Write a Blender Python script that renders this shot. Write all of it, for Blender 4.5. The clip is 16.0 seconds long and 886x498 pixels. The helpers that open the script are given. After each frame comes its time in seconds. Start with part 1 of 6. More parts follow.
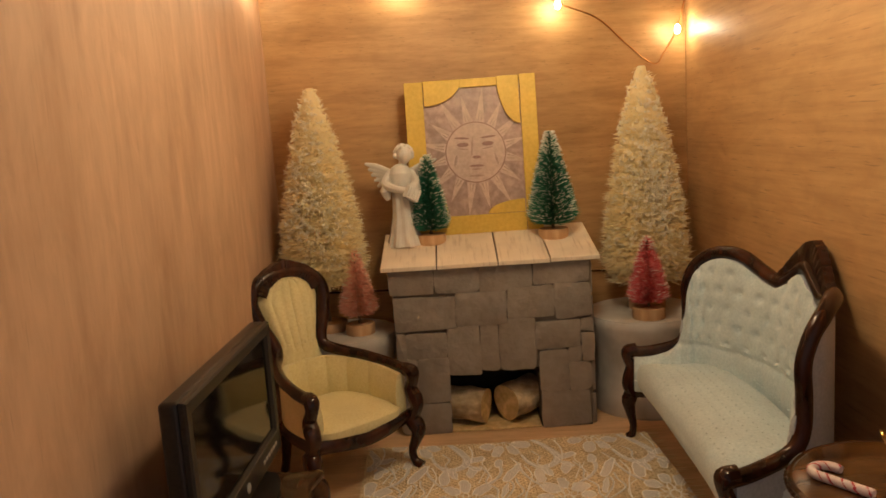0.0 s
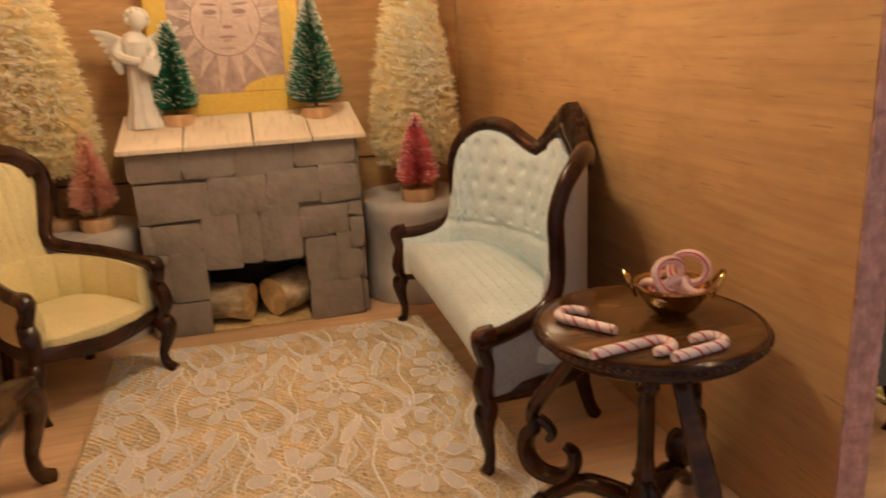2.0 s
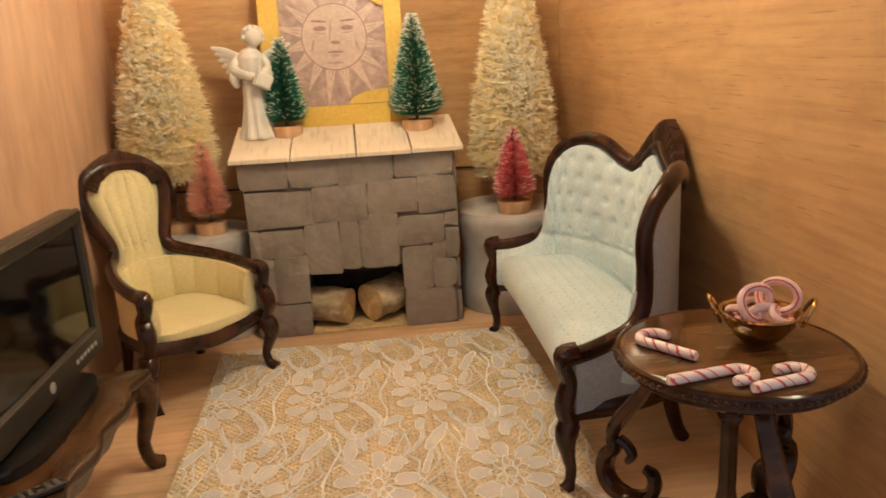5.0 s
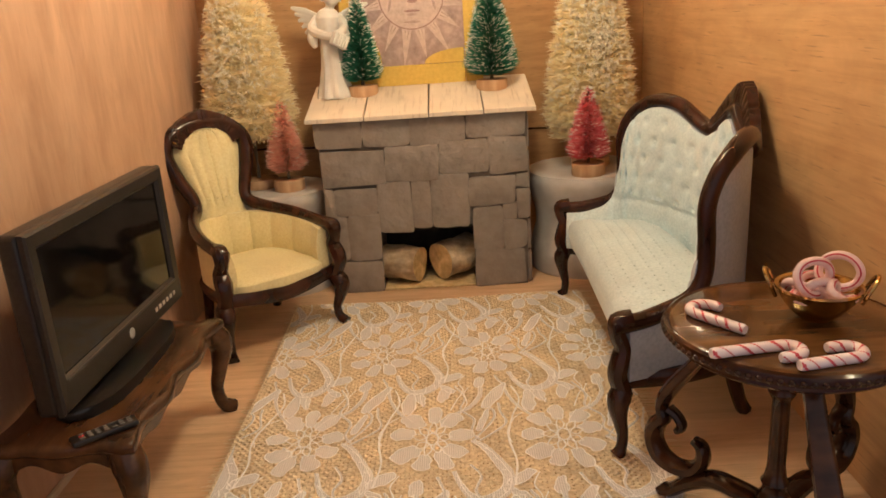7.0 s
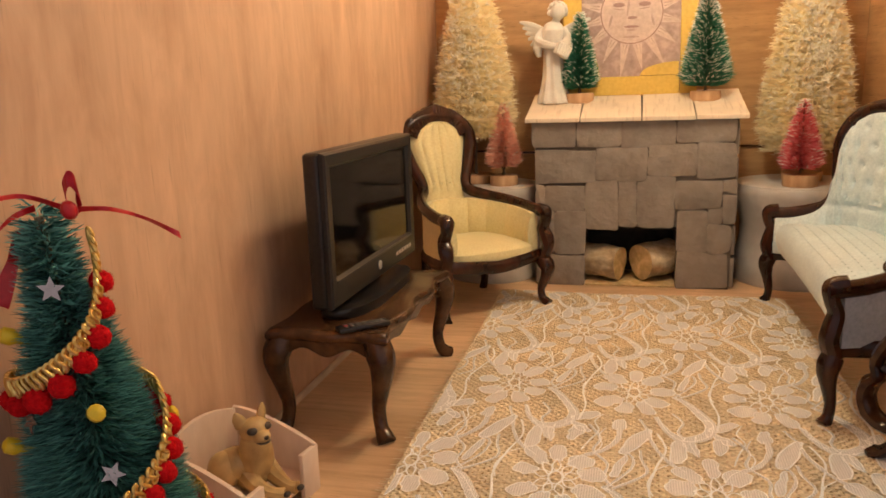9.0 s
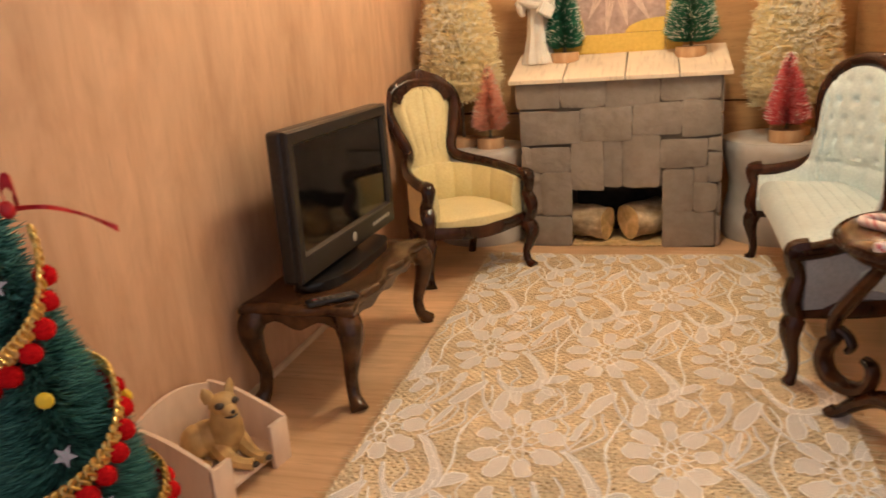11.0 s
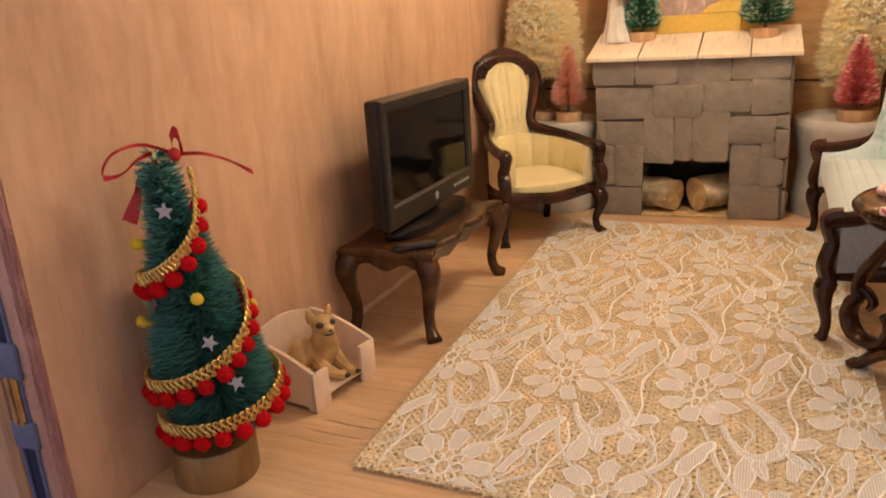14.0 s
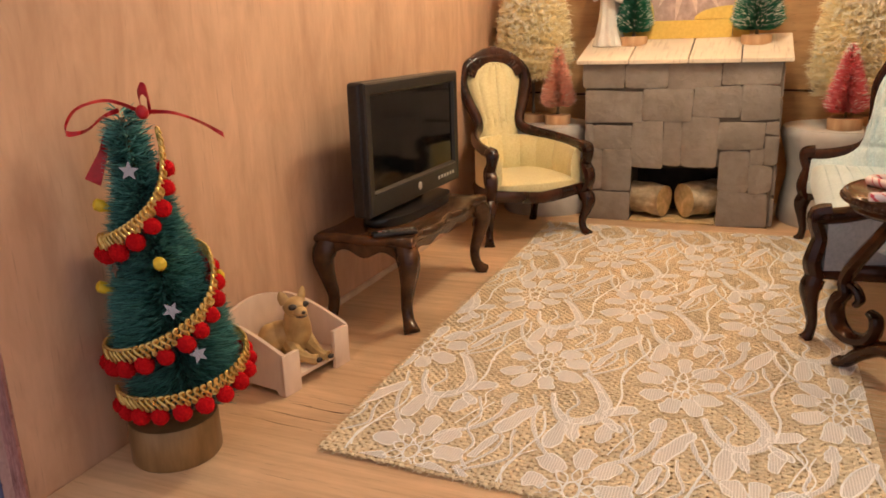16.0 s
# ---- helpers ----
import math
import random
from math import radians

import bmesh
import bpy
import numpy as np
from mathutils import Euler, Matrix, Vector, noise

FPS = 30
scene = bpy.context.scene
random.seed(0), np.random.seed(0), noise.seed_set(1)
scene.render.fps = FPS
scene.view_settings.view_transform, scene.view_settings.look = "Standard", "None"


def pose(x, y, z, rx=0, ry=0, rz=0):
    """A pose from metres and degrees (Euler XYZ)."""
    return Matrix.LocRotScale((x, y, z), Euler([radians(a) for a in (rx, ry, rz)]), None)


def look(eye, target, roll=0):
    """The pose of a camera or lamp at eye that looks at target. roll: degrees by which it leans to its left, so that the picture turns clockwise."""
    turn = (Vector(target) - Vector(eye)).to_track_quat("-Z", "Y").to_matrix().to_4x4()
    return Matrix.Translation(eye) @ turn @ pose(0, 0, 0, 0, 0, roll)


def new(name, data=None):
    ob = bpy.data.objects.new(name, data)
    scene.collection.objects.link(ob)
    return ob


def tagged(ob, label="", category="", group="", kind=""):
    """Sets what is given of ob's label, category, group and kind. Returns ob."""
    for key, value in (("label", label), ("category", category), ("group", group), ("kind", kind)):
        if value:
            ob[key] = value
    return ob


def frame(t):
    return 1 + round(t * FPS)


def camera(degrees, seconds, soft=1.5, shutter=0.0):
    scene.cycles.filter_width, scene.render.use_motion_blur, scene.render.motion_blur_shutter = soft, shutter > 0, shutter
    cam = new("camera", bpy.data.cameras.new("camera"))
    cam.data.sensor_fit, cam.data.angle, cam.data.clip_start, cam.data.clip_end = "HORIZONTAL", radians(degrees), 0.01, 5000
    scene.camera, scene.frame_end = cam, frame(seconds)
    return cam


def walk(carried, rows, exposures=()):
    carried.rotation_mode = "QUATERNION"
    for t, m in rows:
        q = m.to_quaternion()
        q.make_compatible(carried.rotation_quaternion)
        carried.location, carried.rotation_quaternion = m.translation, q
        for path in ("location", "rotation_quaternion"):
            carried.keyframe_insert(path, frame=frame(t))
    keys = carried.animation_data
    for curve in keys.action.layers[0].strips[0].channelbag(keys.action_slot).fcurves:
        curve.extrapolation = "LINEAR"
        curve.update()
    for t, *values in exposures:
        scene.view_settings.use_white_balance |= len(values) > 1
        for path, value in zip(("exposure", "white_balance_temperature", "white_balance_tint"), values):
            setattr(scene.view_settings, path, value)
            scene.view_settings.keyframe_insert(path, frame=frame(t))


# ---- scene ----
# Lengths below are in decimetres and become metres by U.
U = 0.1
cam = camera(60.8, 16.0, 1.6, 0.5)
PATH = [
    (0, (1.021, 0.222, 1.623), (0.994, 2.199, 1.326), -3.83),
    (0.5, (1.04, 0.260, 1.642), (1.08, 2.234, 1.322), -3.84),
    (1, (1.053, 0.373, 1.532), (1.278, 2.321, 1.136), -3.66),
    (1.5, (1.059, 0.372, 1.43), (1.415, 2.286, 0.973), -3.23),
    (2, (1.207, 0.433, 1.373), (1.683, 2.3, 0.838), -2.87),
    (2.5, (1.298, 0.476, 1.362), (1.827, 2.306, 0.751), -3.38),
    (3, (1.314, 0.482, 1.374), (1.841, 2.301, 0.731), -3.47),
    (3.5, (1.35, 0.519, 1.34), (1.847, 2.347, 0.699), -2.84),
    (4, (1.308, 0.462, 1.368), (1.732, 2.329, 0.788), -2.08),
    (4.5, (1.264, 0.416, 1.389), (1.565, 2.322, 0.865), -2.44),
    (5, (1.257, 0.379, 1.416), (1.462, 2.303, 0.907), -3.18),
    (5.2, (1.223, 0.323, 1.437), (1.388, 2.25, 0.927), -3.09),
    (7.3, (1.388, 0.356, 1.427), (1.331, 2.258, 0.812), -3.82),
    (7.5, (1.394, 0.353, 1.423), (1.326, 2.253, 0.804), -3.83),
    (8, (1.365, 0.234, 1.378), (1.184, 2.137, 0.791), -3.43),
    (8.5, (1.31, 0.043, 1.198), (0.915, 1.951, 0.745), -1.80),
    (8.7, (1.222, -0.047, 1.155), (0.761, 1.851, 0.727), -1.39),
    (10.8, (1.31, -0.029, 1.175), (0.770, 1.825, 0.650), -3.64),
    (11, (1.413, -0.026, 1.217), (0.872, 1.821, 0.673), -4.03),
    (11.5, (1.51, -0.116, 1.265), (0.960, 1.704, 0.644), -4.26),
    (12, (1.552, -0.284, 1.298), (0.942, 1.514, 0.668), -3.88),
    (12.5, (1.632, -0.305, 1.252), (0.978, 1.486, 0.647), -2.27),
    (13, (1.611, -0.333, 1.268), (0.920, 1.452, 0.689), -2.48),
    (13.5, (1.607, -0.367, 1.24), (0.882, 1.413, 0.684), -2.92),
    (14, (1.596, -0.394, 1.252), (0.839, 1.36, 0.659), -3.71),
    (14.5, (1.566, -0.380, 1.173), (0.802, 1.343, 0.503), -3.06),
    (15, (1.573, -0.402, 1.175), (0.817, 1.33, 0.521), -2.37),
    (15.5, (1.587, -0.345, 1.124), (0.839, 1.415, 0.537), -2.08),
    (16, (1.614, -0.351, 1.111), (0.877, 1.427, 0.568), -1.74),
]
EXPOSURES = [(0.0, -1.16, 7200, 14), (0.5, -1.31, 7250, 14), (1.0, -0.92, 7350, 15), (1.5, -0.75, 7300, 16), (2.2, -0.50, 7200, 19), (2.7, -0.35, 7050, 21), (3.1, -0.25, 6750, 21), (3.6, -0.23, 6500, 13), (5.0, -0.25, 6200, 8), (7.3, -0.26, 6400, 13), (8.7, -0.20, 6600, 14), (10.8, -0.12, 6450, 13), (14.0, -0.08, 6400, 15), (15.0, -0.02, 6350, 16), (16.0, 0.02, 6250, 14)]
walk(cam, [(t, look(Vector(eye) * U, Vector(at) * U, roll)) for t, eye, at, roll in PATH], EXPOSURES)

# ---- light: a dim room outside, warm bulbs inside ----
world = bpy.data.worlds.new("room_light")
world.use_nodes = True
bg = world.node_tree.nodes["Background"]
bg.inputs["Color"].default_value = (1.0, 0.89, 0.84, 1)
bg.inputs["Strength"].default_value = 0.55
scene.world = world
BULB = (1.0, 0.89, 0.62)
BULB_POWER = 825.0


# ---- materials ----
def nodes_of(name):
    m = bpy.data.materials.new(name)
    m.use_nodes = True
    t = m.node_tree
    return m, t, t.nodes["Principled BSDF"]


def link(t, a, ao, b, bi):
    t.links.new(a.outputs[ao], b.inputs[bi])


def coords(t, stretch, kind="Object"):
    c = t.nodes.new("ShaderNodeTexCoord")
    mp = t.nodes.new("ShaderNodeMapping")
    mp.inputs["Scale"].default_value = stretch
    link(t, c, kind, mp, "Vector")
    return mp


def noise_node(t, vec, scale, detail=4.0, rough=0.55, distort=0.0):
    n = t.nodes.new("ShaderNodeTexNoise")
    n.inputs["Scale"].default_value, n.inputs["Detail"].default_value = scale, detail
    n.inputs["Roughness"].default_value, n.inputs["Distortion"].default_value = rough, distort
    link(t, vec, "Vector", n, "Vector")
    return n


def ramp_node(t, fac, out, stops):
    r = t.nodes.new("ShaderNodeValToRGB")
    e = r.color_ramp.elements
    e[0].position, e[0].color = stops[0][0], (*stops[0][1], 1)
    e[1].position, e[1].color = stops[-1][0], (*stops[-1][1], 1)
    for p, c in stops[1:-1]:
        k = e.new(p)
        k.color = (*c, 1)
    link(t, fac, out, r, "Fac")
    return r


def mix_node(t, mode, fac, a, b):
    m = t.nodes.new("ShaderNodeMix")
    m.data_type, m.blend_type = "RGBA", mode
    m.inputs[0].default_value = fac
    t.links.new(a, m.inputs[6])
    t.links.new(b, m.inputs[7])
    return m


def bump_to(t, bsdf, height, strength, dist):
    b = t.nodes.new("ShaderNodeBump")
    b.inputs["Strength"].default_value, b.inputs["Distance"].default_value = strength, dist
    t.links.new(height, b.inputs["Height"])
    link(t, b, "Normal", bsdf, "Normal")


def surface(name, c1, c2, scale=300.0, stretch=(1, 1, 1), rough=0.6, metal=0.0, bump=0.3, dist=0.0004, coat=0.0, stain=0.25, stain_scale=40.0, spread=(0.35, 0.65), kind="Object", sheen=0.0, spec=0.5):
    """Two tones by a fine noise, darkened and lightened by a broad one, with the fine noise as relief."""
    m, t, b = nodes_of(name)
    v = coords(t, stretch, kind)
    n = noise_node(t, v, scale)
    r = ramp_node(t, n, "Fac", [(spread[0], c1), (spread[1], c2)])
    v2 = coords(t, (1, 1, 1), kind)
    n2 = noise_node(t, v2, stain_scale, 3.0)
    lo, hi = 1 - stain, 1 + stain * 0.4
    r2 = ramp_node(t, n2, "Fac", [(0.3, (lo, lo, lo)), (0.7, (hi, hi, hi))])
    mx = mix_node(t, "MULTIPLY", 1.0, r.outputs["Color"], r2.outputs["Color"])
    t.links.new(mx.outputs[2], b.inputs["Base Color"])
    rr = t.nodes.new("ShaderNodeMapRange")
    rr.inputs["To Min"].default_value, rr.inputs["To Max"].default_value = rough * 0.8, min(1.0, rough * 1.2)
    link(t, n2, "Fac", rr, "Value")
    link(t, rr, "Result", b, "Roughness")
    b.inputs["Metallic"].default_value = metal
    b.inputs["Coat Weight"].default_value = coat
    b.inputs["Coat Roughness"].default_value = 0.12
    b.inputs["Sheen Weight"].default_value = sheen
    b.inputs["Specular IOR Level"].default_value = spec
    if bump:
        bump_to(t, b, n.outputs["Fac"], bump, dist)
    return m


def plywood(name, axis, tone, dark, pores=0.5, figure=1.0, long=2.2, wide=26.0, swirl=1.6, thin=420.0, relief=0.18):
    """Veneer: long figure, fine grain and short dark pores along one axis."""
    m, t, b = nodes_of(name)
    def along(a, c):
        return tuple(a if i == axis else c for i in range(3))
    fig = noise_node(t, coords(t, along(long, wide)), 1.0, 5.0, 0.55, swirl)
    fine = noise_node(t, coords(t, along(14.0, thin)), 1.0, 3.0, 0.6)
    pore = noise_node(t, coords(t, along(70.0, 1500.0)), 1.0, 2.0, 0.5)
    broad = noise_node(t, coords(t, (9.0, 9.0, 9.0)), 1.0, 2.0)
    mid = tuple(0.55 * a + 0.45 * c for a, c in zip(tone, dark))
    r1 = ramp_node(t, fig, "Fac", [(0.30, mid), (0.46, tone), (0.56, tuple(min(1, 1.06 * a) for a in tone)), (0.66, tuple(0.85 * a + 0.15 * c for a, c in zip(tone, dark)))])
    r2 = ramp_node(t, fine, "Fac", [(0.3, (0.84, 0.80, 0.76)), (0.6, (1.04, 1.04, 1.04))])
    r3 = ramp_node(t, pore, "Fac", [(0.24, (1 - pores,) * 3), (0.36, (1, 1, 1))])
    r4 = ramp_node(t, broad, "Fac", [(0.3, (0.90, 0.88, 0.86)), (0.7, (1.06, 1.05, 1.04))])
    a = mix_node(t, "MULTIPLY", figure, r1.outputs["Color"], r2.outputs["Color"])
    c = mix_node(t, "MULTIPLY", 1.0, a.outputs[2], r3.outputs["Color"])
    cloud = noise_node(t, coords(t, along(28.0, 75.0)), 1.0, 4.0, 0.65, 0.6)
    r5 = ramp_node(t, cloud, "Fac", [(0.30, (0.84, 0.81, 0.79)), (0.60, (1.05, 1.05, 1.05))])
    c = mix_node(t, "MULTIPLY", 0.85, c.outputs[2], r5.outputs["Color"])
    d = mix_node(t, "MULTIPLY", 1.0, c.outputs[2], r4.outputs["Color"])
    t.links.new(d.outputs[2], b.inputs["Base Color"])
    b.inputs["Roughness"].default_value = 0.48
    b.inputs["Specular IOR Level"].default_value = 0.35
    bump_to(t, b, fine.outputs["Fac"], relief, 0.0002)
    return m


def plain(name, colour, rough=0.5, metal=0.0, coat=0.0):
    m, t, b = nodes_of(name)
    n = noise_node(t, coords(t, (1, 1, 1)), 260.0, 3.0)
    r = ramp_node(t, n, "Fac", [(0.3, tuple(0.82 * c for c in colour)), (0.7, tuple(min(1.0, 1.1 * c) for c in colour))])
    link(t, r, "Color", b, "Base Color")
    b.inputs["Roughness"].default_value, b.inputs["Metallic"].default_value = rough, metal
    b.inputs["Coat Weight"].default_value = coat
    return m


def bristle(name, c1, c2, rough=0.6, transmit=0.25):
    """Fibres, each of its own tone, that let some light through."""
    m, t, b = nodes_of(name)
    g = t.nodes.new("ShaderNodeNewGeometry")
    r = ramp_node(t, g, "Random Per Island", [(0.0, c1), (1.0, c2)])
    link(t, r, "Color", b, "Base Color")
    b.inputs["Roughness"].default_value = rough
    tr = t.nodes.new("ShaderNodeBsdfTranslucent")
    link(t, r, "Color", tr, "Color")
    ms = t.nodes.new("ShaderNodeMixShader")
    ms.inputs[0].default_value = transmit
    link(t, b, "BSDF", ms, 1)
    link(t, tr, "BSDF", ms, 2)
    link(t, ms, "Shader", t.nodes["Material Output"], "Surface")
    return m


def veil(name, colour, cover, thread=0.0, hatch=0.5):
    """Fine net: threads of the given colour with open gaps between them."""
    m, t, b = nodes_of(name)
    b.inputs["Base Color"].default_value = (*colour, 1)
    b.inputs["Roughness"].default_value = 0.8
    clear = t.nodes.new("ShaderNodeBsdfTransparent")
    ms = t.nodes.new("ShaderNodeMixShader")
    w1 = t.nodes.new("ShaderNodeTexWave")
    w2 = t.nodes.new("ShaderNodeTexWave")
    w1.bands_direction, w2.bands_direction = "X", "Y"
    for w in (w1, w2):
        w.inputs["Scale"].default_value, w.inputs["Distortion"].default_value = thread, 1.2
        w.inputs["Detail Scale"].default_value = 2.0
        link(t, coords(t, (1, 1, 1)), "Vector", w, "Vector")
    mx = t.nodes.new("ShaderNodeMath")
    mx.operation = "MAXIMUM"
    link(t, w1, "Fac", mx, 0)
    link(t, w2, "Fac", mx, 1)
    mr = t.nodes.new("ShaderNodeMapRange")
    mr.inputs["From Min"].default_value, mr.inputs["From Max"].default_value = 0.35, 1.0
    mr.inputs["To Min"].default_value, mr.inputs["To Max"].default_value = cover * (1 - hatch), min(1.0, cover * (1 + hatch))
    link(t, mx, "Value", mr, "Value")
    link(t, mr, "Result", ms, 0)
    link(t, clear, "BSDF", ms, 1)
    link(t, b, "BSDF", ms, 2)
    link(t, ms, "Shader", t.nodes["Material Output"], "Surface")
    return m


PLY_LEFT = plywood("plywood_upright", 2, (0.605, 0.39, 0.26), (0.40, 0.22, 0.135), 0.20, 0.55, 3.0, 9.0, 2.2, 150.0, 0.12)
PLY_BACK = plywood("plywood_level_x", 0, (0.53, 0.315, 0.145), (0.28, 0.14, 0.055), 0.35, 0.8)
PLY_RIGHT = plywood("plywood_level_y", 1, (0.57, 0.345, 0.165), (0.45, 0.255, 0.11), 0.40, 0.7, 2.6, 34.0, 1.2)
PLY_FLOOR = plywood("plywood_floor", 0, (0.69, 0.480, 0.300), (0.48, 0.30, 0.155), 0.42, 0.8)
PLY_EDGE = surface("plywood_edge", (0.47, 0.26, 0.235), (0.62, 0.38, 0.345), 700.0, (1, 1, 0.35), 0.85, bump=0.45, dist=0.0006, stain=0.3, stain_scale=260)
MAHOGANY = surface("mahogany", (0.018, 0.0052, 0.003), (0.055, 0.0155, 0.0075), 130.0, (1, 1, 0.25), 0.22, bump=0.15, coat=0.0, stain=0.4, stain_scale=60, spec=0.4)
WALNUT = surface("walnut", (0.034, 0.014, 0.006), (0.100, 0.042, 0.016), 160.0, (1, 0.12, 1), 0.22, bump=0.15, coat=0.0, spec=0.42, stain=0.35, stain_scale=45)
TABLETOP = surface("table_top_wood", (0.052, 0.021, 0.007), (0.160, 0.074, 0.025), 150.0, (0.10, 1, 1), 0.2, bump=0.12, spec=0.4, coat=0.08, stain=0.3, stain_scale=45)
TABLEWOOD = surface("tablewood", (0.026, 0.009, 0.005), (0.076, 0.028, 0.011), 150.0, (0.15, 1, 1), 0.13, bump=0.3, coat=0.0, spec=0.35, stain=0.4, stain_scale=45)
YELLOW = surface("yellow_silk", (0.77, 0.67, 0.335), (0.86, 0.77, 0.45), 900.0, (1, 1, 1), 0.55, bump=0.35, dist=0.0002, stain=0.12, sheen=0.3)
BLUE = surface("pale_blue_silk", (0.57, 0.715, 0.76), (0.72, 0.85, 0.885), 900.0, (1, 1, 1), 0.5, bump=0.35, dist=0.0002, stain=0.12, sheen=0.3)
SLATE = surface("slate_cloth", (0.075, 0.095, 0.105), (0.12, 0.145, 0.155), 900.0, (1, 1, 1), 0.8, bump=0.4, dist=0.0002, stain=0.12)
BLUE_DARK = surface("grey_blue_cloth", (0.36, 0.42, 0.50), (0.46, 0.52, 0.60), 900.0, (1, 1, 1), 0.7, bump=0.4, dist=0.0002, stain=0.12)
DOT = plain("raised_dot", (0.88, 0.90, 0.86), 0.35)
STONE = surface("clay_stone", (0.248, 0.210, 0.182), (0.290, 0.250, 0.220), 190.0, (1, 1, 1), 0.62, bump=0.7, dist=0.0012, stain=0.14, stain_scale=60)
CARD = surface("grey_card", (0.13, 0.108, 0.09), (0.18, 0.15, 0.125), 200.0, (1, 1, 1), 0.85, bump=0.3, stain=0.3)
FIREBOX_DARK = surface("firebox_dark", (0.012, 0.010, 0.009), (0.035, 0.028, 0.024), 150.0, (1, 1, 1), 0.9)
PLANK = surface("pale_plank", (0.56, 0.45, 0.34), (0.80, 0.69, 0.55), 600.0, (1.0, 0.02, 0.3), 0.7, bump=0.4, dist=0.0003, stain=0.15, spread=(0.22, 0.46))
BARK = surface("birch_bark", (0.42, 0.30, 0.17), (0.74, 0.60, 0.41), 200.0, (0.4, 1, 1), 0.8, bump=0.6, dist=0.0006, stain=0.5, stain_scale=110)
CUT = surface("cut_wood", (0.60, 0.42, 0.19), (0.76, 0.57, 0.31), 300.0, (1, 1, 1), 0.7, bump=0.3, stain=0.3, stain_scale=130)
ALABASTER = surface("alabaster", (0.50, 0.47, 0.44), (0.62, 0.59, 0.56), 60.0, (1, 1, 1), 0.42, bump=0.05, stain=0.25, stain_scale=35)
GOLD_PAINT = surface("gold_paint", (0.68, 0.44, 0.075), (0.76, 0.51, 0.10), 500.0, (1, 1, 1), 0.5, metal=0.12, bump=0.2, stain=0.08, stain_scale=70)
PAPER = surface("pink_print", (0.40, 0.265, 0.225), (0.55, 0.39, 0.335), 330.0, (1, 1, 1), 0.45, bump=0.25, dist=0.0006, coat=0.15, stain=0.3, stain_scale=90)
PRINT_LIGHT = surface("pink_print_light", (0.55, 0.40, 0.335), (0.67, 0.50, 0.425), 380.0, (1, 1, 1), 0.45, bump=0.25, dist=0.0006, coat=0.15, stain=0.15)
PRINT_LINE = plain("pink_print_line", (0.33, 0.19, 0.16), 0.3, coat=0.5)
PORCELAIN = surface("white_porcelain", (0.63, 0.60, 0.55), (0.73, 0.70, 0.64), 120.0, (1, 1, 1), 0.4, bump=0.05, stain=0.08)
TAN = surface("tan_figurine", (0.46, 0.28, 0.10), (0.62, 0.42, 0.18), 130.0, (1, 1, 1), 0.45, bump=0.1, stain=0.3, stain_scale=140)
TAN_DARK = plain("dark_figurine", (0.05, 0.035, 0.025), 0.4)
PINKWOOD = surface("pink_wood", (0.78, 0.60, 0.46), (0.85, 0.67, 0.53), 260.0, (1, 1, 0.3), 0.6, bump=0.15, stain=0.1)
DISC = surface("turned_disc", (0.50, 0.29, 0.15), (0.62, 0.40, 0.23), 240.0, (1, 1, 0.2), 0.65, bump=0.2, stain=0.2)
DISC_DARK = surface("bronze_disc", (0.24, 0.145, 0.06), (0.34, 0.21, 0.09), 300.0, (1, 1, 0.2), 0.45, metal=0.3, bump=0.25, stain=0.3)
WIRE = plain("twisted_wire", (0.20, 0.17, 0.12), 0.4, 0.8)
COPPER = plain("copper_wire", (0.55, 0.26, 0.10), 0.3, 0.9)
BRASS = surface("brass", (0.56, 0.35, 0.11), (0.76, 0.54, 0.22), 150.0, (1, 1, 1), 0.13, metal=1.0, bump=0.08, stain=0.4, stain_scale=120)
GOLD_BRAID = surface("gold_braid", (0.70, 0.44, 0.10), (0.95, 0.70, 0.26), 900.0, (1, 1, 1), 0.32, metal=0.85, bump=0.5, dist=0.0003)
RED_WOOL = surface("red_wool", (0.46, 0.004, 0.007), (0.66, 0.009, 0.012), 1400.0, (1, 1, 1), 0.9, bump=0.9, dist=0.0005, spec=0.1)
RED_SATIN = surface("red_satin", (0.46, 0.006, 0.012), (0.62, 0.014, 0.022), 500.0, (1, 0.3, 1), 0.32, bump=0.1)
SILVER = plain("silver_star", (0.42, 0.37, 0.38), 0.16, 1.0)
YELLOW_BEAD = plain("yellow_bead", (0.80, 0.55, 0.02), 0.4)
CREAM_FIBRE = bristle("cream_fibre", (1.0, 0.85, 0.52), (1.0, 0.93, 0.70), 0.45, 0.35)
TUFT_FIBRE = bristle("tuft_fibre", (0.98, 0.91, 0.72), (1.0, 0.96, 0.84), 0.5, 0.25)
SNOW_FIBRE = bristle("snow_fibre", (0.92, 0.90, 0.82), (1.0, 0.98, 0.93), 0.6, 0.15)
GREEN_FIBRE = bristle("green_fibre", (0.010, 0.11, 0.065), (0.06, 0.36, 0.22), 0.5, 0.25)
PINE_FIBRE = bristle("pine_fibre", (0.006, 0.055, 0.052), (0.22, 0.58, 0.52), 0.38, 0.25)
RED_FIBRE = bristle("rose_fibre", (0.76, 0.09, 0.13), (0.97, 0.40, 0.40), 0.42, 0.12)
PINK_FIBRE = bristle("coral_fibre", (0.95, 0.42, 0.30), (1.0, 0.70, 0.55), 0.42, 0.12)
CANE_WHITE = surface("candy_white", (0.82, 0.66, 0.65), (0.90, 0.78, 0.77), 300.0, (1, 1, 1), 0.4, bump=0.2, stain=0.1)
CANE_RED = plain("candy_red", (0.58, 0.05, 0.07), 0.4)
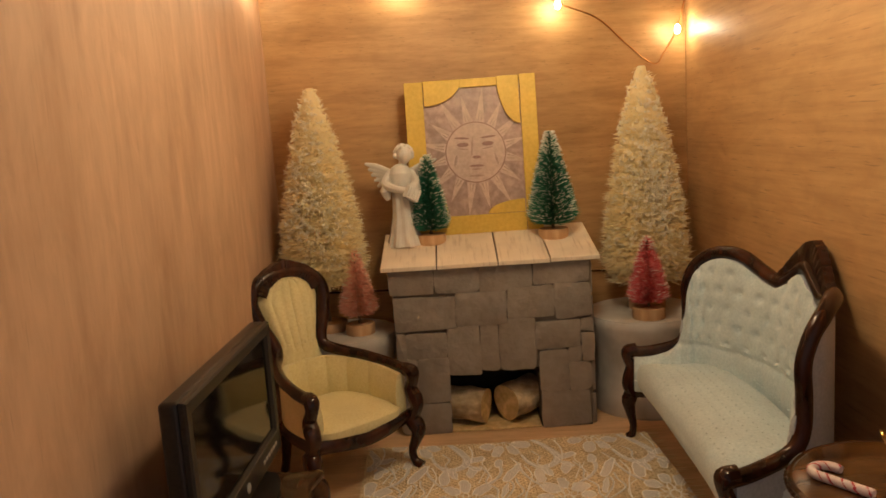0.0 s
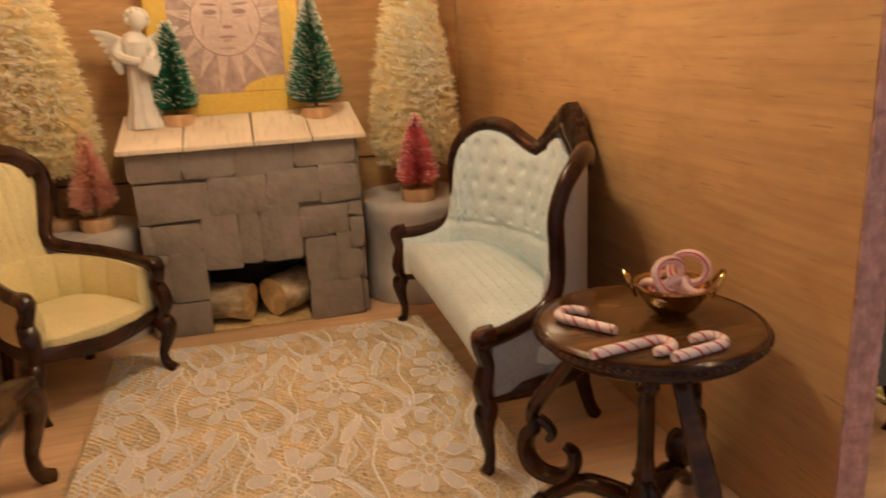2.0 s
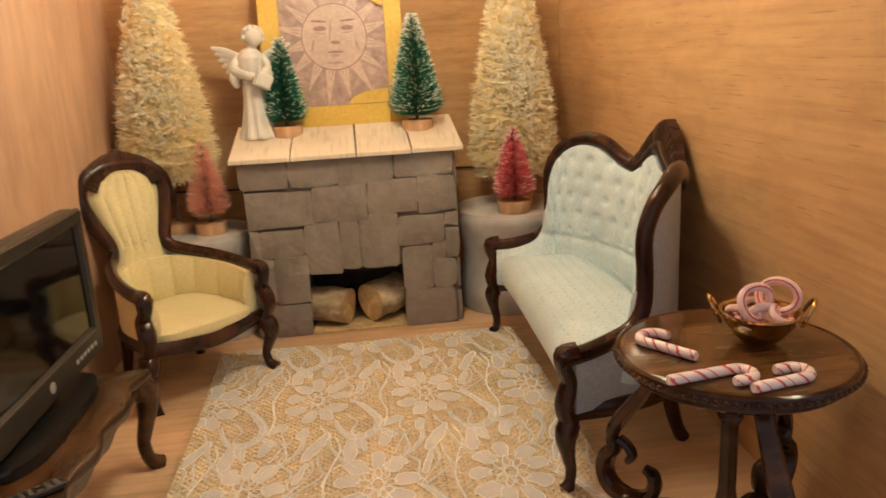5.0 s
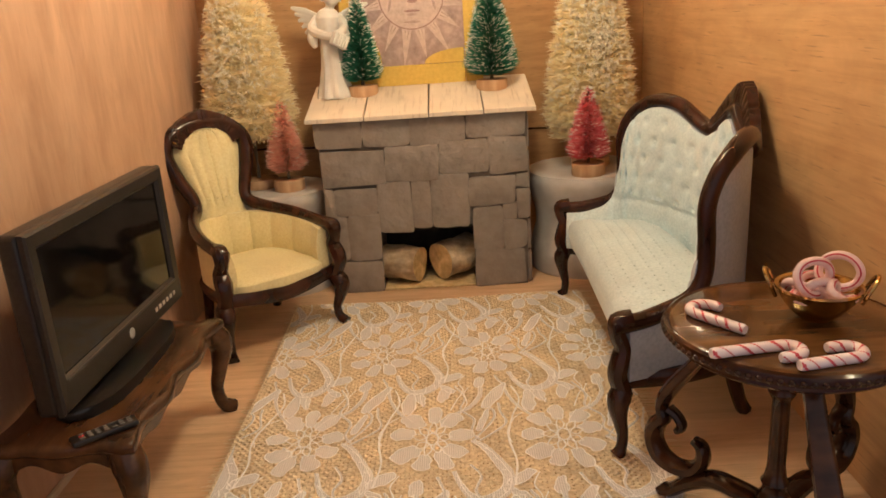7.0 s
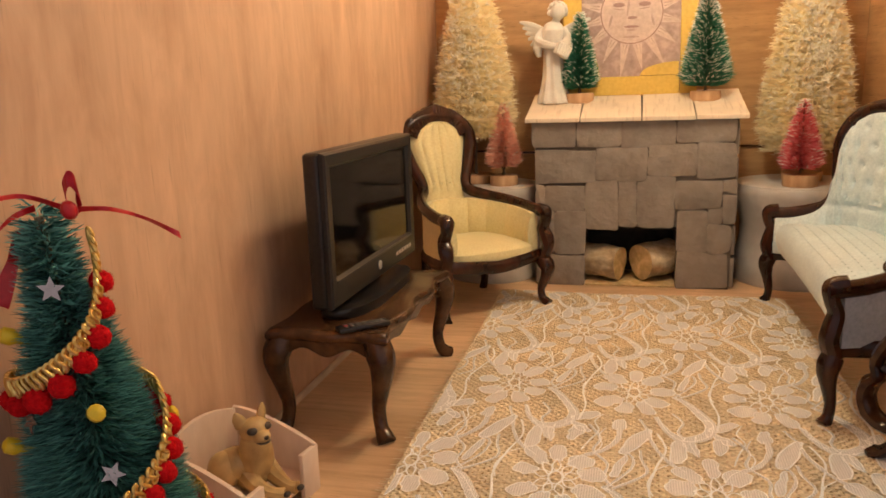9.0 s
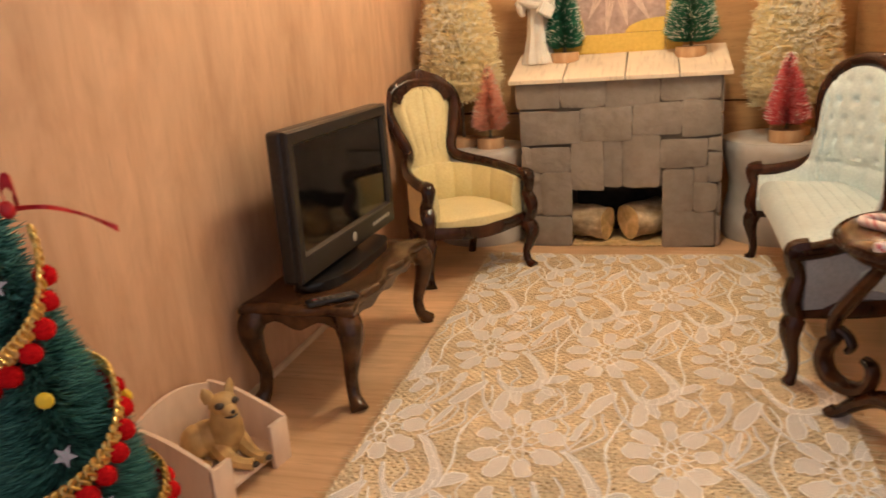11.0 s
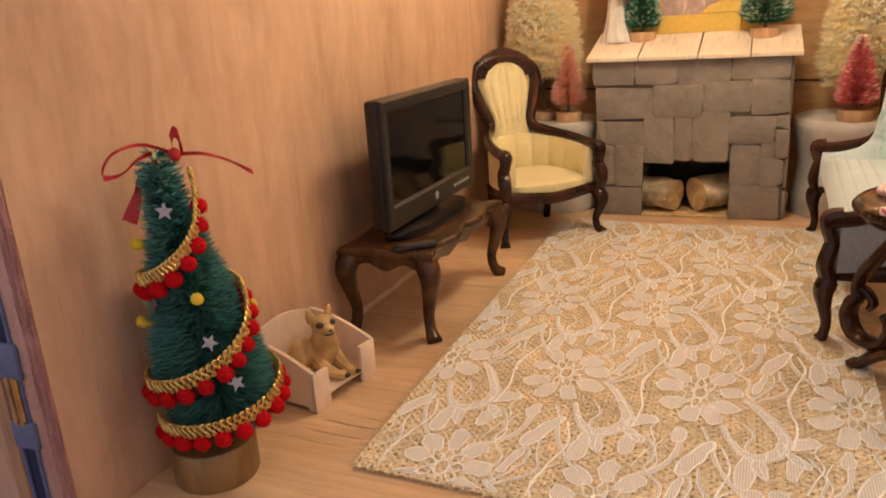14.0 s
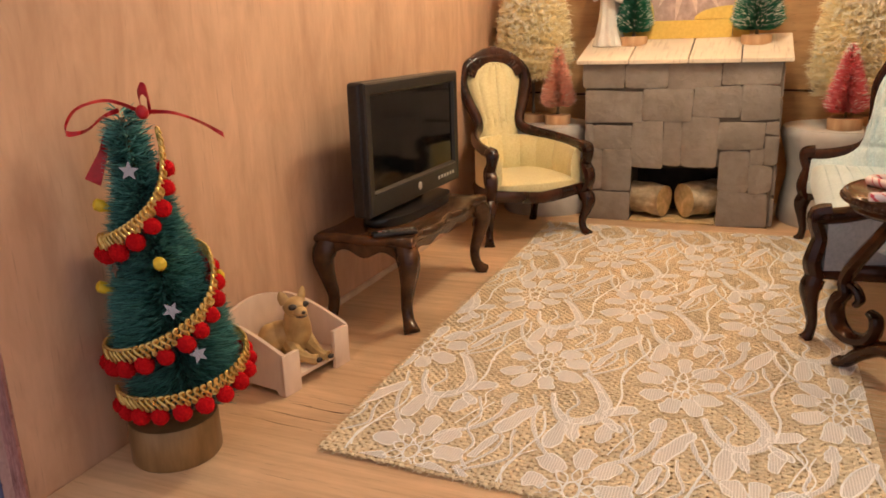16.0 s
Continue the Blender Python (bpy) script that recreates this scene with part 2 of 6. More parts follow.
CANE_PINK = surface("candy_pink", (0.87, 0.57, 0.54), (0.92, 0.70, 0.67), 500.0, (1, 1, 1), 0.35, bump=0.2)
TV_GREY = surface("tv_grey", (0.016, 0.0145, 0.013), (0.024, 0.0215, 0.019), 900.0, (1, 1, 1), 0.34, bump=0.15, dist=0.0001, spec=0.42)
TV_SCREEN = surface("tv_screen", (0.003, 0.003, 0.003), (0.005, 0.005, 0.005), 300.0, (1, 1, 1), 0.07, bump=0.0, spec=0.3)
TV_LIP = plain("tv_lip", (0.055, 0.05, 0.046), 0.35)
BLACK = plain("black_plastic", (0.012, 0.011, 0.011), 0.3)
GREY_MARK = plain("grey_mark", (0.45, 0.43, 0.40), 0.5)
GREY_KEY = plain("grey_key", (0.13, 0.12, 0.11), 0.5)
BURLAP = surface("burlap_yarn", (0.75, 0.60, 0.385), (0.92, 0.79, 0.57), 700.0, (1, 1, 1), 0.9, bump=0.6, dist=0.0004, stain=0.2, stain_scale=60)
LACE = veil("lace_cord", (1.0, 0.99, 0.975), 0.92, 700.0, 0.15)
LACE_FILL = veil("lace_fill", (1.0, 0.98, 0.965), 0.60, 420.0, 0.28)
OLIVE_RUG = surface("patterned_rug", (0.40, 0.33, 0.07), (0.86, 0.78, 0.46), 120.0, (1, 1, 1), 0.9, bump=0.6, stain=0.3, stain_scale=260, spread=(0.40, 0.50))
WINE_RUG = surface("wine_rug", (0.28, 0.03, 0.025), (0.78, 0.52, 0.30), 130.0, (1, 1, 1), 0.9, bump=0.6, stain=0.3, stain_scale=260, spread=(0.50, 0.60))
NAVY = plain("navy_strip", (0.012, 0.018, 0.06), 0.5)
TAPE = plain("blue_tape", (0.13, 0.16, 0.28), 0.6)
TABLECLOTH = surface("lilac_table", (0.36, 0.28, 0.46), (0.45, 0.36, 0.56), 200.0, (1, 1, 1), 0.7, bump=0.1)


def glow(name, colour, strength):
    m, t, b = nodes_of(name)
    b.inputs["Emission Color"].default_value = (*colour, 1)
    b.inputs["Emission Strength"].default_value = strength
    b.inputs["Base Color"].default_value = (0.9, 0.8, 0.6, 1)
    return m


BULB_GLOW = glow("bulb_glow", BULB, BULB_POWER * 1.25)
BULB_MID = glow("right_bulb_glow", BULB, BULB_POWER * 0.48)
BULB_LOW = glow("left_bulb_glow", BULB, BULB_POWER * 0.40)
BULB_DIM = glow("small_bulb_glow", BULB, BULB_POWER * 0.62)


# ---- shaping helpers ----
def thing(name, x, y, z, rz=0.0, label="", category="", group="", kind=""):
    ob = new(name)
    ob.empty_display_size = 0.01
    ob.matrix_basis = pose(x * U, y * U, z * U, 0, 0, rz)
    return tagged(ob, label, category, group, kind)


def part(name, bm, material, parent=None, label="", smooth=True):
    """Links a bmesh, drawn in decimetres, as one mesh object under its parent."""
    for v in bm.verts:
        v.co *= U
    bmesh.ops.recalc_face_normals(bm, faces=bm.faces)
    me = bpy.data.meshes.new(name)
    bm.to_mesh(me)
    bm.free()
    for mt in material if isinstance(material, (list, tuple)) else [material]:
        me.materials.append(mt)
    if smooth:
        me.shade_smooth()
        me.set_sharp_from_angle(angle=radians(42))
    ob = new(name, me)
    if parent:
        ob.parent = parent
    return tagged(ob, label)


def solo(name, bm, material, label, category, kind="", group="", smooth=True, at=(0, 0, 0)):
    ob = part(name, bm, material, None, "", smooth)
    ob.location = Vector(at) * U
    return tagged(ob, label, category, group, kind)


def fresh():
    return bmesh.new()


def spline(pts, per=6):
    """A smooth line through the points."""
    p = [Vector(a) for a in pts]
    out = []
    for i in range(len(p) - 1):
        a, b, c, d = p[max(i - 1, 0)], p[i], p[i + 1], p[min(i + 2, len(p) - 1)]
        for k in range(per):
            s = k / per
            out.append(0.5 * ((2 * b) + (c - a) * s + (2 * a - 5 * b + 4 * c - d) * s * s + (3 * b - a - 3 * c + d) * s ** 3))
    out.append(p[-1])
    return out


def values(vals, n):
    """n values that run evenly through the given ones."""
    k = len(vals) - 1
    return [vals[min(int(i * k / (n - 1)), k - 1)] * (1 - (i * k / (n - 1) - min(int(i * k / (n - 1)), k - 1))) + vals[min(int(i * k / (n - 1)), k - 1) + 1] * (i * k / (n - 1) - min(int(i * k / (n - 1)), k - 1)) for i in range(n)]


def sweep(bm, pts, rad, n=8, flat=1.0, up=(0, 0, 1), closed=False, square=False, matfn=None, twist=0.0):
    """A rod along pts; rad: one radius or one a point; flat: its thickness across 'up' as a share of rad."""
    pts = [Vector(p) for p in pts]
    rads = rad if isinstance(rad, (list, tuple)) else [rad] * len(pts)
    rads = values(list(rads), len(pts)) if len(rads) != len(pts) else rads
    rings, side = [], None
    for i, p in enumerate(pts):
        a = pts[i - 1] if i or closed else p
        b = pts[(i + 1) % len(pts)] if i < len(pts) - 1 or closed else p
        d = (b - a).normalized()
        if side is None:
            u = Vector(up)
            side = d.cross(u)
            if side.length < 1e-4:
                side = d.cross(Vector((1, 0.1, 0)))
        side = (side - d * side.dot(d)).normalized()
        nrm = side.cross(d).normalized()
        ring = []
        for k in range(n):
            ang = 2 * math.pi * (k + (0.5 if square else 0)) / n + twist * i
            ca, sa = math.cos(ang), math.sin(ang)
            if square:
                q = max(abs(ca), abs(sa))
                ca, sa = ca / q, sa / q
            ring.append(bm.verts.new(p + side * (ca * rads[i] * flat) + nrm * (sa * rads[i])))
        rings.append(ring)
    m = len(rings)
    for i in range(m if closed else m - 1):
        r0, r1 = rings[i], rings[(i + 1) % m]
        for k in range(n):
            f = bm.faces.new((r0[k], r0[(k + 1) % n], r1[(k + 1) % n], r1[k]))
            if matfn:
                f.material_index = matfn(i, k)
    if not closed:
        bm.faces.new(rings[0][::-1])
        bm.faces.new(rings[-1])
    return bm


def lathe(bm, prof, n=32, at=(0, 0, 0), wob=None):
    """A body of revolution: (radius, height) from bottom to top."""
    c = Vector(at)
    rings = []
    for j, (r, z) in enumerate(prof):
        rings.append([bm.verts.new(c + Vector((math.cos(2 * math.pi * k / n) * r * (wob(2 * math.pi * k / n, j) if wob else 1), math.sin(2 * math.pi * k / n) * r * (wob(2 * math.pi * k / n, j) if wob else 1), z))) for k in range(n)])
    for a, b in zip(rings, rings[1:]):
        for k in range(n):
            bm.faces.new((a[k], a[(k + 1) % n], b[(k + 1) % n], b[k]))
    bm.faces.new(rings[0][::-1])
    bm.faces.new(rings[-1])
    return bm


def box(bm, x0, x1, y0, y1, z0, z1, bevel=0.0, seg=2):
    v = [bm.verts.new((x, y, z)) for z in (z0, z1) for x, y in ((x0, y0), (x1, y0), (x1, y1), (x0, y1))]
    fs = [bm.faces.new([v[i] for i in q]) for q in ((3, 2, 1, 0), (4, 5, 6, 7), (0, 1, 5, 4), (1, 2, 6, 5), (2, 3, 7, 6), (3, 0, 4, 7))]
    if bevel:
        edges = list({e for f in fs for e in f.edges})
        bmesh.ops.bevel(bm, geom=edges, offset=bevel, segments=seg, affect="EDGES", profile=0.5)
    return bm


def slab(bm, outline, z0, z1, bevel=0.0, seg=2, m=None):
    """A plate: an outline in x, y given a thickness, its rims rounded; m turns it into place."""
    lo = [bm.verts.new((x, y, z0)) for x, y in outline]
    hi = [bm.verts.new((x, y, z1)) for x, y in outline]
    n = len(lo)
    a, b = bm.faces.new(lo[::-1]), bm.faces.new(hi)
    for i in range(n):
        bm.faces.new((lo[i], lo[(i + 1) % n], hi[(i + 1) % n], hi[i]))
    verts = lo + hi
    if bevel:
        res = bmesh.ops.bevel(bm, geom=list(a.edges) + list(b.edges), offset=bevel, segments=seg, affect="EDGES", profile=0.5)
        verts = list(set(res["verts"]) | {v for v in verts if v.is_valid})
    if m is not None:
        for v in verts:
            v.co = m @ v.co
    return bm


def ball(bm, at, r, seg=12, m=None):
    s = bmesh.ops.create_uvsphere(bm, u_segments=seg, v_segments=max(6, seg * 2 // 3), radius=1.0)
    rr = Vector(r) if isinstance(r, (tuple, list)) else Vector((r, r, r))
    for v in s["verts"]:
        q = Vector((v.co.x * rr.x, v.co.y * rr.y, v.co.z * rr.z))
        v.co = (m @ q if m is not None else q) + Vector(at)
    return bm


def sheet(bm, rows, closed=False):
    """Faces over a grid of points."""
    g = [[bm.verts.new(p) for p in r] for r in rows]
    for a, b in zip(g, g[1:]):
        k = len(a)
        for i in range(k if closed else k - 1):
            bm.faces.new((a[i], a[(i + 1) % k], b[(i + 1) % k], b[i]))
    return g


def pad(bm, inner, outer):
    """A closed cushion from a front and a back grid of the same size."""
    gi, go = sheet(bm, inner), sheet(bm, [r for r in outer])
    nr, nc = len(gi), len(gi[0])
    rim_i = gi[0] + [gi[r][-1] for r in range(1, nr)] + gi[-1][::-1][1:] + [gi[r][0] for r in range(nr - 2, 0, -1)]
    rim_o = go[0] + [go[r][-1] for r in range(1, nr)] + go[-1][::-1][1:] + [go[r][0] for r in range(nr - 2, 0, -1)]
    for i in range(len(rim_i)):
        j = (i + 1) % len(rim_i)
        bm.faces.new((rim_i[j], rim_i[i], rim_o[i], rim_o[j]))
    return bm


def lerp_line(pts, s):
    """The point at share s (0..1) of a list of tuples, by its even steps."""
    k = len(pts) - 1
    i = min(int(s * k), k - 1)
    f = s * k - i
    return [a * (1 - f) + b * f for a, b in zip(pts[i], pts[i + 1])]


def rnd(a, b):
    return random.uniform(a, b)


# ---- the box of the room ----
def upright_board(name, outline, z0, z1, material, label, edge=None, category="wall"):
    ob = solo(name, slab(fresh(), outline, z0, z1, 0.004, 1), material, label, category, "structure", smooth=False)
    return ob


floor = solo("floor", box(fresh(), 0.0, 5.5, 0.79, 5.08, -0.09, 0.0, 0.004, 1), PLY_FLOOR, "pale plywood floor with fine grain and cracks", "floor", "structure", smooth=False)
left_wall = upright_board("wall_left", [(-0.09, 0.785), (0.0, 0.785), (0.0, 4.72), (-0.09, 4.72)], -0.09, 2.6, PLY_LEFT, "pinkish plywood wall with upright grain")
back_wall = upright_board("wall_back", [(-0.09, 4.69), (2.52, 4.985), (2.52, 5.075), (-0.09, 4.78)], -0.09, 2.6, PLY_BACK, "honey plywood wall with level grain")
right_wall = upright_board("wall_right", [(2.522, 1.785), (2.612, 1.785), (2.612, 5.07), (2.522, 5.07)], 0.0, 2.6, PLY_RIGHT, "honey plywood partition with short dark pores")
upright_board("wall_far_right", [(5.42, 0.79), (5.51, 0.79), (5.51, 5.08), (5.42, 5.08)], 0.0, 2.6, PLY_RIGHT, "plywood side wall of the next room")
upright_board("wall_far_back", [(2.614, 4.985), (5.418, 4.985), (5.418, 5.075), (2.614, 5.075)], 0.0, 2.6, PLY_BACK, "plywood back wall of the next room")
solo("ceiling", box(fresh(), -0.09, 5.51, 0.79, 5.08, 2.602, 2.69), PLY_FLOOR, "plywood ceiling above the rooms", "ceiling", "structure", smooth=False)


def raw_edge(name, x0, x1, y, z0, z1, parent, material=PLY_EDGE):
    """The rough sawn end of a board: a strip with a ragged face."""
    bm = fresh()
    nz = 260
    rows = []
    for j in range(nz + 1):
        z = z0 + (z1 - z0) * j / nz
        row = []
        for i in range(7):
            x = x0 + (x1 - x0) * i / 6
            rag = rnd(-0.0022, 0.0022) if i in (0, 6) else 0.0
            row.append((x + rag, y - 0.003 - rnd(0, 0.0035) * (1 if 0 < i < 6 else 0.2), z))
        rows.append(row)
    back = [[(p[0], y + 0.004, p[2]) for p in r] for r in rows]
    pad(bm, rows, back)
    return part(name, bm, material, parent, "rough sawn plywood edge", False)


raw_edge("sawn_edge", 2.524, 2.610, 1.781, 0.004, 2.598, right_wall)
raw_edge("sawn_edge", -0.088, -0.045, 0.781, -0.088, 2.598, left_wall, surface("smooth_sawn_edge", (0.50, 0.27, 0.20), (0.62, 0.36, 0.28), 300.0, (1, 1, 0.2), 0.8, bump=0.4))
raw_edge("sawn_edge", -0.044, -0.002, 0.780, -0.088, 2.598, left_wall, surface("reddish_sawn_edge", (0.34, 0.13, 0.10), (0.56, 0.27, 0.22), 420.0, (3, 1, 0.25), 0.85, bump=0.9, dist=0.0008, stain=0.4, stain_scale=120))
bm = fresh()
box(bm, 0.02, 2.5, 0.772, 0.788, -0.088, -0.004, 0.003, 1)
part("sawn_edge", bm, surface("floor_edge", (0.44, 0.27, 0.17), (0.58, 0.38, 0.25), 300.0, (0.2, 1, 3), 0.85, bump=0.6), floor, "pale sawn front edge", False)
solo("base_board", box(fresh(), -0.06, 5.5, 0.70, 5.0, -0.20, -0.092, 0.004, 1), PLY_FLOOR, "plywood base board under the floor", "base", "structure", smooth=False)
solo("table_surface", box(fresh(), -5.0, 9.5, -5.0, 8.0, -0.42, -0.205, 0.02, 2), TABLECLOTH, "lilac table surface under the house", "table", "structure", smooth=False)

# fine cracks in the floor veneer
for cx0, cx1, cy, w in ((0.30, 0.60, 1.475, 0.0016), (0.26, 0.55, 1.41, 0.0012), (0.34, 0.58, 1.53, 0.0008), (0.24, 0.5, 1.355, 0.0008)):
    bm = fresh()
    n = 14
    a = [(cx0 + (cx1 - cx0) * i / n, cy + 0.002 * math.sin(i * 0.7) - 0.012 * i / n, 0.0016) for i in range(n + 1)]
    sheet(bm, [[(p[0], p[1] - w * math.sin(math.pi * i / n), p[2]) for i, p in enumerate(a)], [(p[0], p[1] + w * math.sin(math.pi * i / n), p[2]) for i, p in enumerate(a)]])
    part("veneer_crack", bm, WALNUT, floor, "dark crack in the veneer", False)

part("skirting_strip", box(fresh(), 0.001, 0.016, 2.05, 3.3, 0.0, 0.026, 0.003, 1), surface("bare_strip", (0.66, 0.52, 0.36), (0.76, 0.62, 0.46), 300.0, (1, 0.2, 1), 0.7, bump=0.2), left_wall, "pale bare strip along the foot of the wall", False)

# seam across the back wall
bm = fresh()
sheet(bm, [[(0.02 + 2.48 * i / 20, 4.69 + 0.1134 * (0.02 + 2.48 * i / 20) - 0.003, 0.71 + s + 0.008 * math.sin(i)) for i in range(21)] for s in (0, 0.012)])
part("seam", bm, WALNUT, back_wall, "dark level seam", False)

# an opened front panel with a tape hinge, outside to the left
panel = thing("front_panel", -0.09, 0.78, -0.06, 0, "opened plywood front panel with a taped hinge", "panel", kind="structure")
part("board", box(fresh(), -2.3, -0.112, 0.006, 0.06, 0.0, 2.6, 0.004, 1), PLY_LEFT, panel, "pinkish plywood board", False)
part("board_edge", box(fresh(), -0.110, -0.064, -0.014, 0.05, 0.0, 2.6, 0.005, 2), surface("orange_edge", (0.40, 0.20, 0.10), (0.54, 0.30, 0.16), 300.0, (1, 1, 0.2), 0.8, bump=0.5), panel, "orange-brown board edge")
strip = part("edge_strip", box(fresh(), -0.058, -0.006, -0.004, 0.03, 0.0, 2.6, 0.004), NAVY, panel, "navy cloth strip along the edge")
for x0 in (-0.062, -0.008):
    part("strip_border", box(fresh(), x0, x0 + 0.010, -0.010, 0.02, 0.0, 2.6, 0.003), TAPE, strip, "blue cloth border")
for z0, z1 in ((0.500, 0.600), (0.302, 0.380)):
    part("tape", box(fresh(), -0.064, 0.018, -0.020, 0.0, z0, z1, 0.008), TAPE, panel, "blue tape band")
for dx in (-0.036, -0.014):
    part("hinge_pin", sweep(fresh(), [(dx, -0.014, 0.37), (dx, -0.014, 0.51)], 0.009, 8), BRASS, panel, "brass hinge pin")


# ---- string of warm bulbs ----
def string_lights():
    t = thing("string_lights", 0, 0, 0, 0, "copper wire string of small warm glowing bulbs along the ceiling, with unseen bulbs added over the next room", "string lights")
    line = [(0.05, 1.2, 2.52), (0.05, 2.0, 2.44), (0.06, 2.7, 2.50), (0.05, 3.4, 2.43), (0.06, 4.0, 2.46), (0.06, 4.42, 2.49), (0.32, 4.66, 2.52), (0.56, 4.70, 2.52),
            (0.82, 4.72, 2.51), (1.15, 4.76, 2.53), (1.42, 4.79, 2.42), (1.55, 4.80, 2.44), (1.72, 4.80, 2.34), (1.95, 4.83, 2.25), (2.12, 4.86, 2.10), (2.29, 4.88, 1.965), (2.36, 4.88, 2.03), (2.44, 4.89, 2.16),
            (2.48, 4.86, 2.32), (2.47, 4.6, 2.45), (2.47, 4.3, 2.40), (2.47, 3.8, 2.48), (2.47, 3.2, 2.42), (2.47, 2.6, 2.50), (2.47, 2.0, 2.46)]
    part("wire", sweep(fresh(), spline(line, 5), 0.006, 6), COPPER, t, "thin copper wire")
    # bulbs from x 2.95 on are unseen, added to brighten the next room
    for x, y, z in ((0.09, 4.40, 2.48), (0.82, 4.705, 2.495), (1.72, 4.785, 2.33), (2.44, 4.875, 2.155),
                    (1.42, 3.3, 2.565), (1.3, 3.18, 2.565), (1.55, 3.15, 2.565), (1.42, 3.02, 2.565), (1.58, 2.95, 2.565), (1.3, 2.92, 2.565), (1.45, 2.82, 2.565), (1.4, 2.66, 2.565), (1.3, 2.5, 2.565), (2.95, 1.05, 2.565), (3.4, 1.2, 2.565), (3.2, 1.6, 2.565), (3.6, 2.3, 2.565), (4.1, 3.0, 2.565), (4.5, 3.8, 2.565), (3.9, 2.2, 2.565), (4.4, 2.6, 2.565), (4.8, 3.3, 2.565)):
        bm = fresh()
        ball(bm, (x, y, z), (0.016, 0.016, 0.026), 8)
        part("bulb", bm, BULB_LOW if x < 0.2 else BULB_GLOW if z > 2.5 else BULB_DIM if x > 1.7 and y > 4.75 else BULB_MID if x > 2.4 else BULB_DIM, t, "glowing warm bulb")
    part("wire", sweep(fresh(), spline([(1.15, 4.76, 2.50), (1.1, 4.4, 2.585), (1.42, 3.3, 2.59), (1.3, 3.18, 2.59), (1.55, 3.15, 2.59), (1.42, 3.02, 2.59), (1.58, 2.95, 2.59), (1.3, 2.92, 2.59), (1.45, 2.82, 2.59), (1.4, 2.66, 2.59), (1.3, 2.5, 2.59)], 5), 0.006, 6), COPPER, t, "thin copper wire")
    # added wire for the unseen bulbs over the next room
    part("wire", sweep(fresh(), spline([(2.8, 0.95, 2.59), (2.95, 1.05, 2.59), (3.4, 1.2, 2.59), (3.2, 1.6, 2.59), (3.6, 2.3, 2.59), (4.1, 3.0, 2.59), (4.5, 3.8, 2.59), (3.8, 4.5, 2.59)], 5), 0.006, 6), COPPER, t, "thin copper wire")
    return t


string_lights()


# ---- fireplace ----
def mantel_z(y):
    return 0.95 + 0.263 * (y - 4.15)


